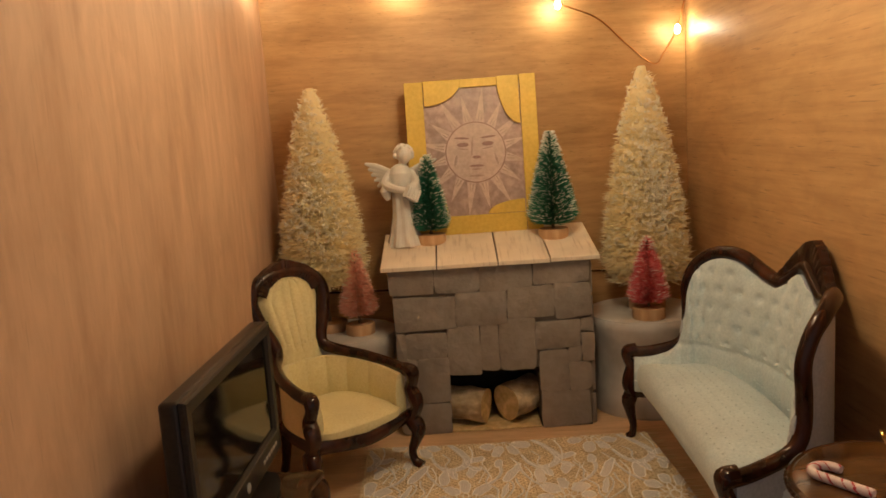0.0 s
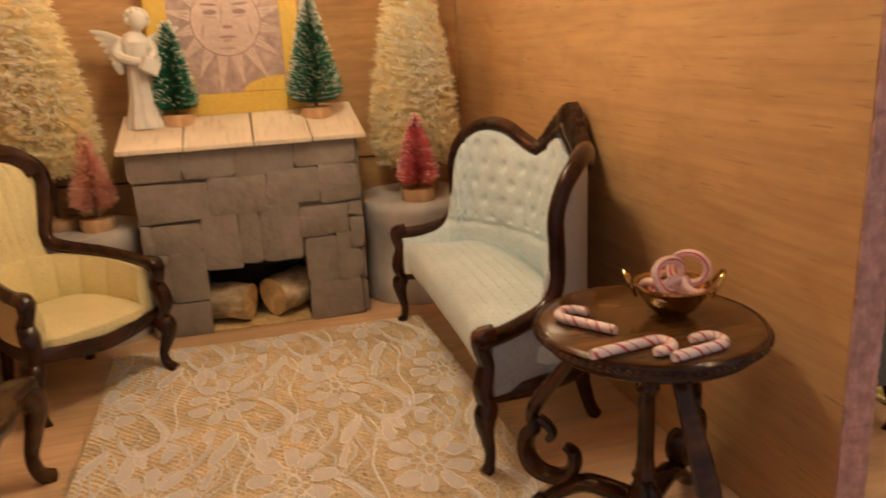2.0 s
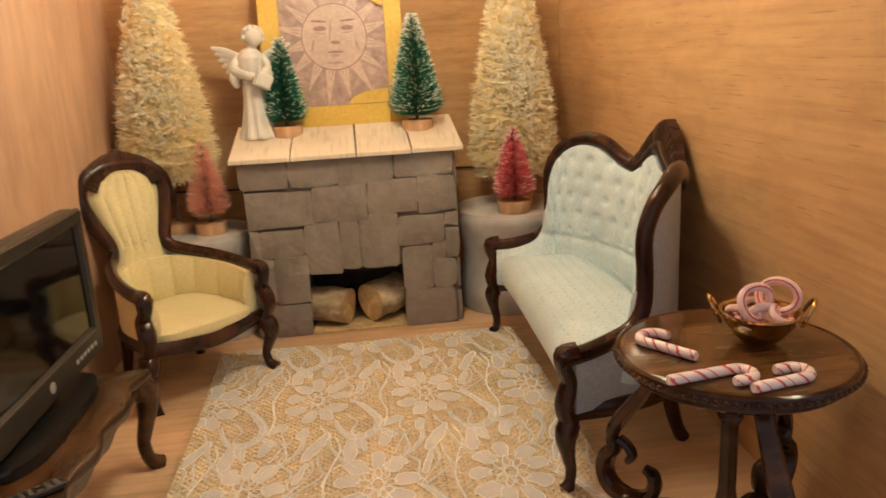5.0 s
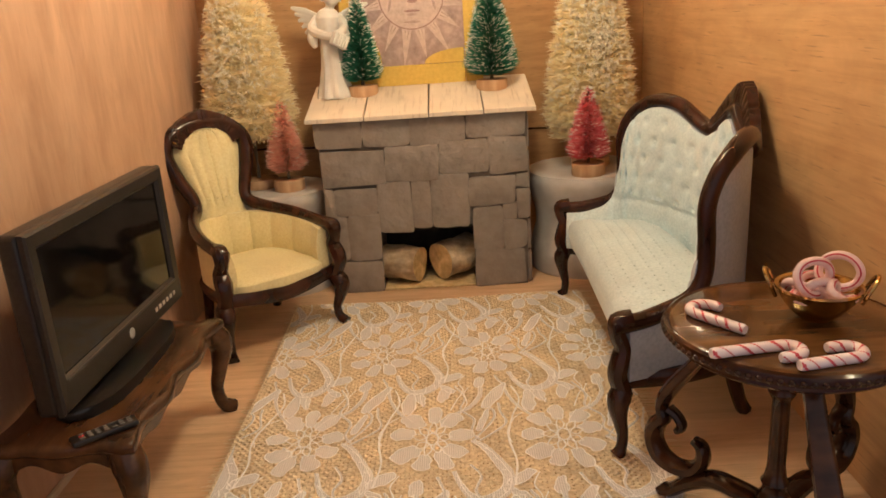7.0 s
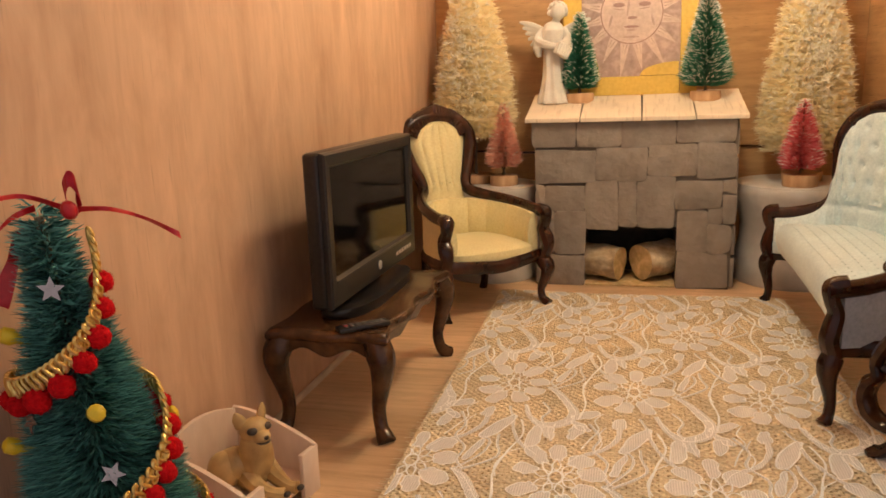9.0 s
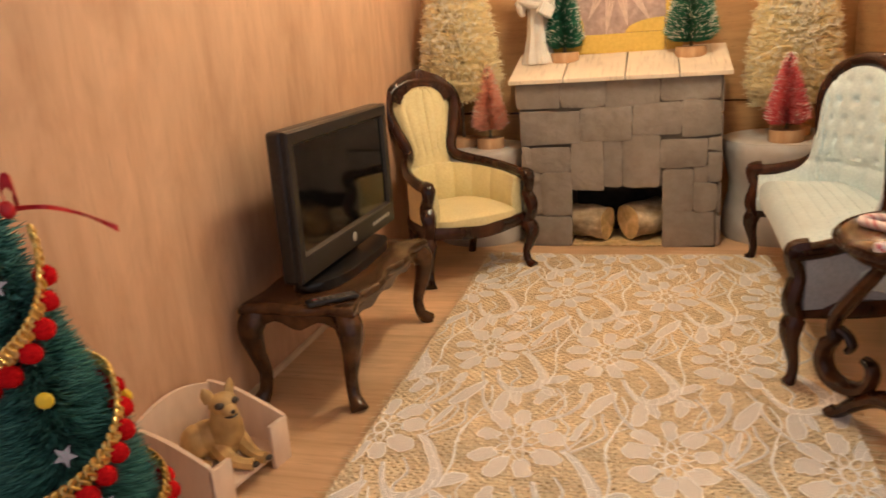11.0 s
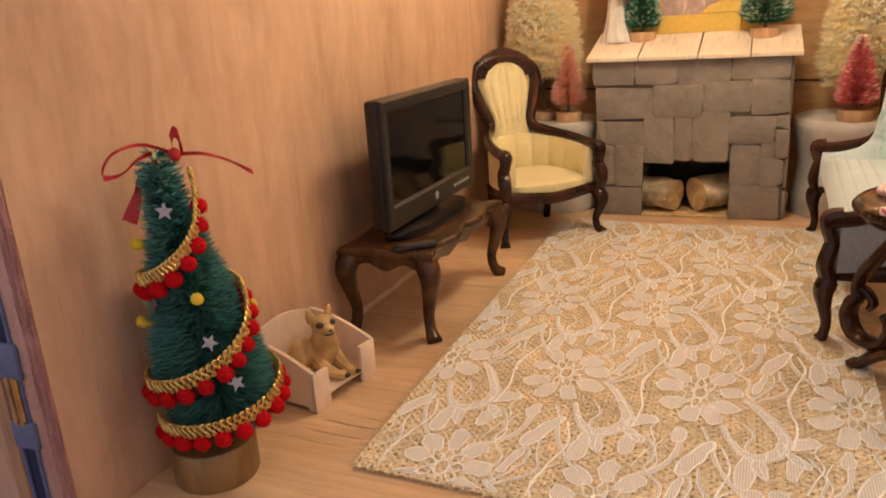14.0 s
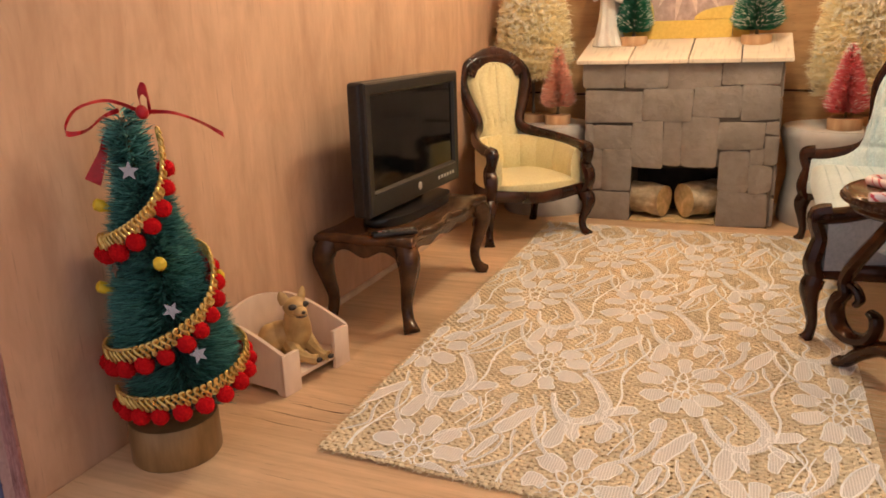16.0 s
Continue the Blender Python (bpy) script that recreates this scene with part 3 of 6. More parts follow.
def fireplace():
    t = thing("fireplace", 0, 0, 0, 0, "grey clay stone fireplace with a pale plank mantel", "fireplace")
    bm = fresh()
    y0, y1 = 4.196, 4.60
    for x0, x1, z0, z1 in ((0.70, 0.95, 0.0, 0.93), (1.452, 1.728, 0.0, 0.93), (0.95, 1.452, 0.345, 0.93)):
        box(bm, x0, x1, y0, y1, z0, z1)
    for v in bm.verts:
        if v.co.z > 0.9:
            v.co.z = mantel_z(v.co.y) - 0.026
            v.co.x += 0.02 if v.co.x > 1.5 else (-0.02 if v.co.x < 0.9 else 0)
    part("body", bm, CARD, t, "grey card body", False)
    # near-black boards line the back and top of the firebox
    part("firebox_back", box(fresh(), 0.952, 1.450, 4.54, 4.597, 0.012, 0.343), FIREBOX_DARK, t, "near-black firebox back", False)
    part("firebox_top", box(fresh(), 0.952, 1.450, 4.215, 4.538, 0.325, 0.343), FIREBOX_DARK, t, "near-black firebox top", False)
    bm = fresh()
    box(bm, 0.956, 1.446, 4.19, 4.54, 0.001, 0.012, 0.003, 1)
    part("hearth", bm, CUT, t, "bare wooden hearth")
    stones = ((0.669, 0.896, 0.786, 0.932), (0.914, 1.142, 0.795, 0.928), (1.150, 1.425, 0.788, 0.923), (1.442, 1.730, 0.812, 0.922),
              (0.688, 1.003, 0.596, 0.770), (1.014, 1.282, 0.610, 0.777), (1.295, 1.536, 0.633, 0.794), (1.546, 1.735, 0.618, 0.798),
              (0.733, 0.953, 0.433, 0.575), (0.963, 1.128, 0.330, 0.594), (1.136, 1.233, 0.350, 0.604), (1.241, 1.431, 0.345, 0.626),
              (1.439, 1.672, 0.450, 0.598))
    stones2 = ((1.682, 1.742, 0.538, 0.603), (1.685, 1.748, 0.373, 0.528), (1.613, 1.679, 0.367, 0.446), (0.685, 0.725, 0.387, 0.577),
               (0.732, 0.783, 0.373, 0.425), (0.791, 0.950, 0.190, 0.428), (0.705, 0.783, 0.191, 0.366), (0.690, 0.948, 0.006, 0.180),
               (1.450, 1.608, 0.210, 0.440), (1.616, 1.722, 0.207, 0.360), (1.458, 1.715, 0.006, 0.200))
    for x0, x1, z0, z1 in stones + stones2:
        w, h = x1 - x0, z1 - z0
        x0, x1, z0, z1 = x0 - 0.0044, x1 + 0.0044, z0 - 0.0044, z1 + 0.0044
        c = min(0.018, 0.16 * min(w, h))
        out = []
        for cx, cz, a0 in ((x1, z0, -90), (x1, z1, 0), (x0, z1, 90), (x0, z0, 180)):
            k = c * rnd(0.4, 1.5)
            sx, sz = (-1 if cx == x1 else 1), (-1 if cz == z1 else 1)
            jx, jz = rnd(-0.005, 0.005), rnd(-0.008, 0.008)
            for a in (0, 30, 60, 90):
                ang = radians(a0 + a)
                out.append((cx + jx + sx * k + k * math.cos(ang), cz + jz + sz * k + k * math.sin(ang)))
        mid = []
        for i, p in enumerate(out):
            q = out[(i + 1) % len(out)]
            mid.append(p)
            if math.hypot(p[0] - q[0], p[1] - q[1]) > 0.06:
                for s in (0.33, 0.66):
                    mid.append((p[0] + (q[0] - p[0]) * s + rnd(-0.003, 0.003), p[1] + (q[1] - p[1]) * s + rnd(-0.003, 0.003)))
        bm = fresh()
        d = rnd(0.016, 0.021)
        slab(bm, mid, 0.0, d, 0.0036, 2, Matrix.Translation((0, 4.198, 0)) @ Matrix.Rotation(radians(90), 4, "X"))
        part("stone", bm, STONE, t)
    # side faces: taller slabs of clay
    for x, s in ((1.731, 1), (0.697, -1)):
        for k in range(5):
            bm = fresh()
            box(bm, min(x, x + s * 0.022), max(x, x + s * 0.022), 4.20, 4.58, 0.01 + k * 0.182, 0.175 + k * 0.182, 0.006)
            part("side_stone", bm, STONE, t)
    xs = (0.625, 0.926, 1.252, 1.528, 1.792)
    for i in range(4):
        bm = fresh()
        x0, x1 = xs[i] + 0.004, xs[i + 1] - 0.003
        f = 4.145 + rnd(-0.006, 0.004)
        outl = [(x0, f), (x1, f + rnd(-0.004, 0.004)), (x1 + rnd(-0.01, 0.01), 4.61), (x0 + rnd(-0.01, 0.01), 4.61)]
        slab(bm, outl, -0.024, 0.0, 0.003, 1)
        for v in bm.verts:
            v.co.z += mantel_z(v.co.y)
        part("plank", bm, PLANK, t, "pale grained plank", False)
    return t


fireplace()


def log(name, a, b, r):
    t = thing(name, *a, 0, "cut birch log with peeling bark in the firebox", "log", "logs in the firebox")
    d = Vector(b) - Vector(a)
    side = d.normalized().cross(Vector((0, 0, 1))).normalized()
    up = side.cross(d.normalized())
    rows = []
    n = 28
    for j in range(9):
        s = j / 8
        rows.append([d * s + (side * math.cos(k * 2 * math.pi / n) + up * math.sin(k * 2 * math.pi / n)) * r * (1 + 0.05 * math.sin(3 * k * 2 * math.pi / n + j) + rnd(-0.015, 0.015)) for k in range(n)])
    bm = fresh()
    sheet(bm, rows, True)
    part("bark", bm, BARK, t, "tan papery bark")
    for s, row in ((0, rows[0]), (1, rows[-1])):
        bm = fresh()
        c = d * s
        inner = [[c + (Vector(p) - c) * f + d.normalized() * (0.004 if s else -0.004) * (1 - f) for p in row] for f in (1.0, 0.8, 0.55, 0.3, 0.05)]
        g = sheet(bm, inner, True)
        bm.faces.new(g[-1])
        part("cut_face", bm, CUT, t, "pale cut end with rings")


log("firewood_log", (1.150, 4.270, 0.118), (0.960, 4.345, 0.126), 0.094)
log("firewood_log", (1.262, 4.280, 0.124), (1.435, 4.420, 0.136), 0.100)


# ---- pedestals ----
def pedestal(x, y, r):
    t = thing("pedestal", x, y, 0, 0, "white alabaster cylinder stand with a waisted side", "stand", "alabaster stands")
    prof = [(r * 0.94, 0), (r * 0.97, 0.02), (r * 0.95, 0.12), (r * 0.86, 0.25), (r * 0.86, 0.33), (r * 0.93, 0.42), (r, 0.50), (r, 0.535), (r * 0.97, 0.556), (r * 0.9, 0.56)]
    part("drum", lathe(fresh(), prof[:-2] + [(r * 0.98, 0.545)], 56), ALABASTER, t)
    part("top", lathe(fresh(), [(r * 0.98, 0.546), (r * 0.975, 0.553), (r * 0.94, 0.558), (r * 0.9, 0.56)], 56), ALABASTER, t, "flat round top")


pedestal(0.385, 4.425, 0.29)
pedestal(2.10, 4.50, 0.335)


# ---- bottle-brush trees ----
def fibres(bm, n, h, z0, radius, w, rise, lean=0.0, seed=0, tip=0.0, clump=0, jit=0.12, mat=0, root=0.06, tuft=1, whorl=0, loose=1.0):
    """Thin flat fibres that stand out of a wire axis."""
    rg = random.Random(seed)
    for i in range(n):
        if i % tuft == 0:
            s0 = 1 - math.sqrt(rg.random()) if tip == 0 else rg.random()
            a0 = rg.random() * 2 * math.pi
            bend = Vector((rg.uniform(-1, 1), rg.uniform(-1, 1), rg.uniform(-1, 1))) * (0.018 * loose if tuft > 1 else 0)
            grow = rg.uniform(-jit, jit) * 0.6
        s, a = s0, a0
        if tuft > 1:
            s, a = abs(s0 + rg.uniform(-0.012, 0.012)), a0 + rg.uniform(-0.10, 0.10)
        s = min(0.995, s)
        if whorl:
            s = min(0.995, max(0.0, s + 0.35 / whorl * math.sin(2 * math.pi * (s * whorl + a / (2 * math.pi))) / math.pi))
        R = radius(s)
        if clump:
            a += 0.5 * math.sin(clump * a + 9 * s)
        L = R * (1 + grow + rg.uniform(-jit, jit) * (0.5 if tuft > 1 else 1))
        z = z0 + h * s
        ax = Vector((lean * s, 0, z))
        d = Vector((math.cos(a), math.sin(a), rg.uniform(-0.12, 0.12) + rise))
        d.normalize()
        st = ax + d * (L * root)
        e = ax + d * L + Vector((rg.uniform(-1, 1), rg.uniform(-1, 1), rg.uniform(-1, 1))) * 0.012 * loose + bend
        m = (st + e) / 2 + Vector((rg.uniform(-1, 1), rg.uniform(-1, 1), rg.uniform(-1, 1))) * 0.008
        sd = d.cross(Vector((rg.uniform(-1, 1), rg.uniform(-1, 1), rg.uniform(-1, 1))))
        if sd.length < 1e-3:
            continue
        sd = sd.normalized() * w * rg.uniform(0.7, 1.3)
        v = [bm.verts.new(p) for p in (st - sd, st + sd, m + sd, m - sd, e)]
        f1, f2 = bm.faces.new((v[0], v[1], v[2], v[3])), bm.faces.new((v[3], v[2], v[4]))
        f1.material_index = f2.material_index = mat
    return bm


def brush_tree(name, x, y, z, h, R, fibre, count, label, group, base_r, base_h, disc, w=0.0035, rise=0.15, shape=None, snow=0, seed=1, stem=0.06, core=0.0, tuft=1, flock=0):
    t = thing(name, x, y, z, 0.0, label, "tree", group)
    part("base", lathe(fresh(), [(base_r * 0.97, 0), (base_r, 0.006), (base_r, base_h - 0.006), (base_r * 0.97, base_h), (base_r * 0.3, base_h + 0.001)], 36), disc, t, "round wooden disc base")
    bm = fresh()
    z0 = base_h + stem
    for k in (0, math.pi):
        sweep(bm, [(0.005 * math.cos(i * 0.9 + k), 0.005 * math.sin(i * 0.9 + k), base_h + (h - base_h - 0.02) * i / 30) for i in range(31)], 0.006, 6)
    part("stem", bm, WIRE, t, "twisted wire stem")
    shape = shape or (lambda s: R * (1 - s) ** 0.8 * (1 if s > 0.06 else 0.75 + s * 4) + 0.012)
    bm = fresh()
    if core:
        # dense heart of the brush
        rg = random.Random(seed + 2)
        rows = []
        for j in range(105):
            dip = lambda k: core * (0.90 + 0.09 * math.cos(2 * math.pi * (13 * j / 104 + k / 36)) + rg.uniform(-0.035, 0.035))
            rows.append([(math.cos(k * math.pi / 18) * shape(j / 104) * dip(k), math.sin(k * math.pi / 18) * shape(j / 104) * dip(k), z0 + (h - z0) * j / 104 + rise * shape(j / 104) * core) for k in range(36)])
        sheet(bm, rows, True)
    fibres(bm, count, h - z0, z0, shape, w, rise, seed=seed, root=core * 0.84 if core else 0.06, tuft=tuft, jit=0.16 if core else 0.12, whorl=13 if core else 0)
    mats = [fibre]
    part("crown", bm, mats, t, "", False)
    if flock:
        bm = fresh()
        rg = random.Random(seed + 9)
        for i in range(flock):
            s = rg.gauss(0.42, 0.16) if i % 3 else rg.uniform(0.05, 0.95)
            s = min(0.96, max(0.04, s))
            a = -math.pi / 2 + rg.gauss(0, 0.5 if i % 3 else 1.6)
            r = shape(s) * rg.uniform(0.84, 1.04)
            d = Vector((math.cos(a), math.sin(a), rg.uniform(-0.15, 0.25))).normalized()
            p = Vector((0, 0, z0 + (h - z0) * s)) + d * r
            u = d.cross(Vector((0, 0, 1))).normalized()
            w = u.cross(d)
            for k in range(5):
                # a little star of flat curled strands
                b = rg.uniform(0, 2 * math.pi)
                o = (u * math.cos(b) + w * math.sin(b)) * rg.uniform(0.010, 0.024) + d * rg.uniform(0.002, 0.018)
                sweep(bm, [p - d * 0.02, p + o * 0.4 + d * 0.004, p + o], [0.003, rg.uniform(0.0035, 0.0055), 0.0015], 4, 0.5)
        tagged(part("tuft", bm, TUFT_FIBRE, t), "chunky white tufts among the fibres", kind="stuff")
    if snow:
        bm = fresh()
        rg = random.Random(seed + 5)
        for i in range(snow):
            s = 1 - math.sqrt(rg.random())
            if i % 4 == 0:
                s = rg.uniform(0.75, 1.0)
            a = rg.random() * 2 * math.pi
            r = shape(s) * rg.uniform(0.82, 1.0)
            p = Vector((math.cos(a) * r, math.sin(a) * r, z0 + (h - z0) * s + r * rise))
            q = bmesh.ops.create_icosphere(bm, subdivisions=1, radius=1.0)
            sz = rg.uniform(0.003, 0.0062)
            ax = Vector((math.cos(a), math.sin(a), 0.3)).to_track_quat("Z", "Y").to_matrix()
            for v in q["verts"]:
                v.co = ax @ Vector((v.co.x * sz * 0.45, v.co.y * sz * 0.45, v.co.z * sz * 3.6)) + p
        tagged(part("snow", bm, SNOW_FIBRE, t), "flocked snow tips", kind="stuff")
    return t


def tall(s):
    return 0.218 * (1 - s ** 1.6) ** 0.88 * (0.80 + 2.2 * s if s < 0.09 else 1.0) + 0.024


brush_tree("bottle_brush_tree", 0.285, 4.455, 0.56, 1.365, 0.25, CREAM_FIBRE, 15000, "tall cream bottle-brush tree on an alabaster stand", "tall cream trees", 0.105, 0.05, DISC, 0.0034, 0.05, tall, 60, 11, 0.22, 0.93, 3, 380)
brush_tree("bottle_brush_tree", 2.125, 4.52, 0.56, 1.37, 0.25, CREAM_FIBRE, 15000, "tall cream bottle-brush tree with flocked white tips on a stand", "tall cream trees", 0.105, 0.05, DISC, 0.0034, 0.05, tall, 80, 12, 0.12, 0.93, 3, 640)
brush_tree("bottle_brush_tree", 0.475, 4.335, 0.56, 0.475, 0.105, PINK_FIBRE, 6500, "small coral pink bottle-brush tree on a wooden disc", "small pink trees", 0.082, 0.058, DISC, 0.003, 0.1, None, 60, 13, 0.055)
brush_tree("bottle_brush_tree", 2.07, 4.275, 0.56, 0.45, 0.105, RED_FIBRE, 6500, "small deep pink bottle-brush tree on a wooden disc", "small pink trees", 0.088, 0.062, DISC, 0.003, 0.1, None, 330, 14, 0.035)
brush_tree("bottle_brush_tree", 0.902, 4.478, mantel_z(4.395) + 0.003, 0.505, 0.105, GREEN_FIBRE, 10000, "small green bottle-brush tree on the mantel", "small green trees", 0.082, 0.056, DISC, 0.003, 0.15, None, 560, 15, 0.03)
brush_tree("bottle_brush_tree", 1.592, 4.455, mantel_z(4.37) + 0.003, 0.595, 0.135, GREEN_FIBRE, 13000, "green bottle-brush tree with flocked snow on the mantel", "small green trees", 0.083, 0.056, DISC, 0.0032, 0.15, None, 1500, 16, 0.03)


# ---- sun print in a gold frame ----
def picture():
    t = thing("framed_print", 1.176, 4.545, mantel_z(4.53) + 0.004, 1.2, "sun print in a gold painted card frame leaning on the wall", "picture")
    lean = Matrix.Rotation(radians(90 - 6.0), 4, "X")

    def flat(outline, y, d, name, mt, label="", under=None):
        bm = fresh()
        slab(bm, outline, -y, -y + d, 0.002 if d > 0.008 else 0.0, 1, lean)
        return part(name, bm, mt, under or t, label, False)

    def rect(x0, x1, z0, z1):
        return [(x0, z0), (x1, z0), (x1, z1), (x0, z1)]

    W, H = 0.376, 0.892
    flat(rect(-W + 0.02, W - 0.02, 0.02, H - 0.02), 0.03, 0.008, "backing", CARD, "card backing")
    paper = flat(rect(-W + 0.05, W - 0.05, 0.05, H - 0.03), 0.020, 0.002, "print", PAPER, "glossy rose print")
    cx, cz, R = 0.012, 0.465, 0.172
    n = 16
    for i in range(n):
        a = 2 * math.pi * (i + 0.5) / n
        b = 0.155
        long = 0.345 if i % 2 else 0.30
        pts = [(cx + R * 1.03 * math.cos(a - b), cz + R * 1.03 * math.sin(a - b)), (cx + long * math.cos(a + 0.02), cz + long * 1.12 * math.sin(a + 0.02)), (cx + R * 1.03 * math.cos(a + b), cz + R * 1.03 * math.sin(a + b))]
        pts = [(max(-W + 0.06, min(W - 0.06, x)), max(0.06, min(H - 0.05, z))) for x, z in pts]
        flat(pts, 0.0176, 0.001, "ray", PRINT_LIGHT, "", paper)
    flat([(cx + R * 1.02 * math.cos(k * math.pi / 24), cz + R * 1.02 * math.sin(k * math.pi / 24)) for k in range(48)], 0.0166, 0.001, "disc_rim", PRINT_LINE, "", paper)
    flat([(cx + R * 0.985 * math.cos(k * math.pi / 24), cz + R * 0.985 * math.sin(k * math.pi / 24)) for k in range(48)], 0.0156, 0.001, "disc", PRINT_LIGHT, "plain sun disc", paper)
    # plain marks on the disc, and strokes along the rays
    def blot(ex, ez, rx, rz, turn=0.0, mt=PRINT_LINE):
        ct, st = math.cos(radians(turn)), math.sin(radians(turn))
        ring = [(rx * math.cos(k * math.pi / 8), rz * math.sin(k * math.pi / 8)) for k in range(16)]
        flat([(cx + ex + a * ct - b * st, cz + ez + a * st + b * ct) for a, b in ring], 0.0146, 0.0008, "print_mark", mt, "plain rose mark", paper)

    for sx in (-1, 1):
        blot(sx * 0.072, 0.046, 0.034, 0.013)
        blot(sx * 0.076, 0.084, 0.044, 0.006, sx * 5)
        blot(sx * 0.072, 0.022, 0.032, 0.004, sx * 8, PAPER)
        blot(sx * 0.118, -0.045, 0.007, 0.036, sx * 14, PAPER)
    blot(-0.020, 0.030, 0.006, 0.055, -6, PAPER)
    blot(0.004, -0.028, 0.026, 0.009)
    blot(0.0, -0.078, 0.044, 0.007)
    blot(0.0, -0.096, 0.030, 0.007, 0, PAPER)
    blot(0.0, -0.135, 0.045, 0.006, 0, PAPER)
    for i in range(n):
        a = 2 * math.pi * (i + 0.5) / n + 0.01
        for off, far in ((-0.05, 1.34), (0.05, 1.42)):
            p, q = (R * 1.06, a + off), (R * far, a + off * 0.5)
            u = [(cx + r * math.cos(b), cz + r * math.sin(b)) for r, b in (p, q)]
            w = (0.0028 * math.sin(a), -0.0028 * math.cos(a))
            flat([(u[0][0] - w[0], u[0][1] - w[1]), (u[0][0] + w[0], u[0][1] + w[1]), (u[1][0], u[1][1])], 0.0162, 0.0008, "print_stroke", PAPER, "", paper)
    flat(rect(-W, -W + 0.105, 0.0, H - 0.012), 0.014, 0.02, "frame_strip", GOLD_PAINT, "gold painted upright strip")
    flat(rect(W - 0.092, W, 0.0, H), 0.014, 0.02, "frame_strip", GOLD_PAINT, "gold painted upright strip")
    flat(rect(-W + 0.108, W - 0.095, 0.0, 0.105), 0.014, 0.018, "frame_strip", GOLD_PAINT, "gold painted bottom strip")
    flat(rect(-W + 0.108, W - 0.095, H - 0.055, H - 0.008), 0.014, 0.016, "frame_strip", GOLD_PAINT, "gold painted top strip")

    def corner(x, z, rx, rz, sx, sz):
        flat([(x, z)] + [(x + sx * rx * math.cos(k * math.pi / 20), z + sz * rz * math.sin(k * math.pi / 20)) for k in range(11)], 0.006 if sz < 0 else 0.012, 0.014, "frame_corner", GOLD_PAINT, "rounded gold corner piece")

    corner(-W + 0.109, H - 0.012, 0.215, 0.14, 1, -1)
    corner(W - 0.098, H - 0.004, 0.125, 0.275, -1, -1)
    corner(W - 0.098, 0.107, 0.215, 0.075, -1, 1)
    corner(-W + 0.109, 0.107, 0.10, 0.18, 1, 1)


picture()


# ---- white figurine with wings ----
def winged_figurine():
    bm = fresh()
    folds = lambda a, j: 1 + (0.10 * math.sin(9 * a + 0.6 * j) + 0.05 * math.sin(5 * a)) * max(0.0, 1 - j / 7)
    lathe(bm, [(0.098, 0.0), (0.096, 0.015), (0.078, 0.08), (0.062, 0.16), (0.056, 0.24), (0.056, 0.30), (0.062, 0.36), (0.066, 0.41), (0.048, 0.445), (0.022, 0.46)], 40, (0, 0, 0), folds)
    ball(bm, (0.030, -0.022, 0.512), (0.042, 0.042, 0.050), 14)
    for k in range(34):
        a, e = k * 2.4, math.asin(-0.35 + 1.32 * k / 33)
        q = Vector((math.cos(e) * math.cos(a), math.cos(e) * math.sin(a), math.sin(e)))
        if q.y < -0.45 and q.z < 0.62:
            continue
        ball(bm, Vector((0.026, -0.010, 0.515)) + q * 0.045, 0.0165, 8)
    sweep(bm, spline([(0.0, 0, 0.43), (0.02, -0.01, 0.47), (0.03, -0.015, 0.5)], 3), 0.024, 8)
    for s in (-1, 1):
        sweep(bm, spline([(s * 0.055, 0, 0.415), (s * 0.085, -0.03, 0.36), (s * 0.05 + 0.015, -0.075, 0.33), (0.045, -0.088, 0.315)], 5), [0.022, 0.024, 0.023, 0.016], 8)
        sweep(bm, spline([(s * 0.075, -0.02, 0.37), (s * 0.085, -0.035, 0.31), (s * 0.075, -0.03, 0.265)], 4), [0.02, 0.03, 0.012], 8)
        for f in range(6):
            L = 0.175 - 0.016 * f
            sweep(bm, spline([(s * 0.03, 0.05, 0.40 - 0.012 * f), (s * (0.03 + L * 0.6), 0.075, 0.45 - 0.022 * f), (s * (0.03 + L), 0.085, 0.472 - 0.034 * f)], 4), [0.02, 0.02, 0.008], 8, 0.45)
    n0 = len(bm.verts)
    box(bm, -0.045, 0.045, -0.018, 0.018, -0.036, 0.036, 0.006)
    for k in range(6):
        sweep(bm, [(-0.036 + k * 0.0144, -0.02, -0.03), (-0.036 + k * 0.0144, -0.02, 0.03)], 0.004, 5)
    bm.verts.ensure_lookup_table()
    turn = Matrix.Translation((0.062, -0.088, 0.295)) @ Matrix.Rotation(radians(28), 4, "Z") @ Matrix.Rotation(radians(28), 4, "Y")
    for v in bm.verts[n0:]:
        v.co = turn @ v.co
    ob = solo("angel_figurine", bm, PORCELAIN, "white porcelain winged figurine holding a small squeezebox on the mantel", "figurine", at=(0.752, 4.475, mantel_z(4.40) + 0.004))
    rm = ob.modifiers.new("fuse", "REMESH")
    rm.mode, rm.voxel_size = "VOXEL", 0.00024
    rm.use_smooth_shade = True
    sm = ob.modifiers.new("soften", "SMOOTH")
    sm.iterations, sm.factor = 1, 0.5
    return ob


winged_figurine()


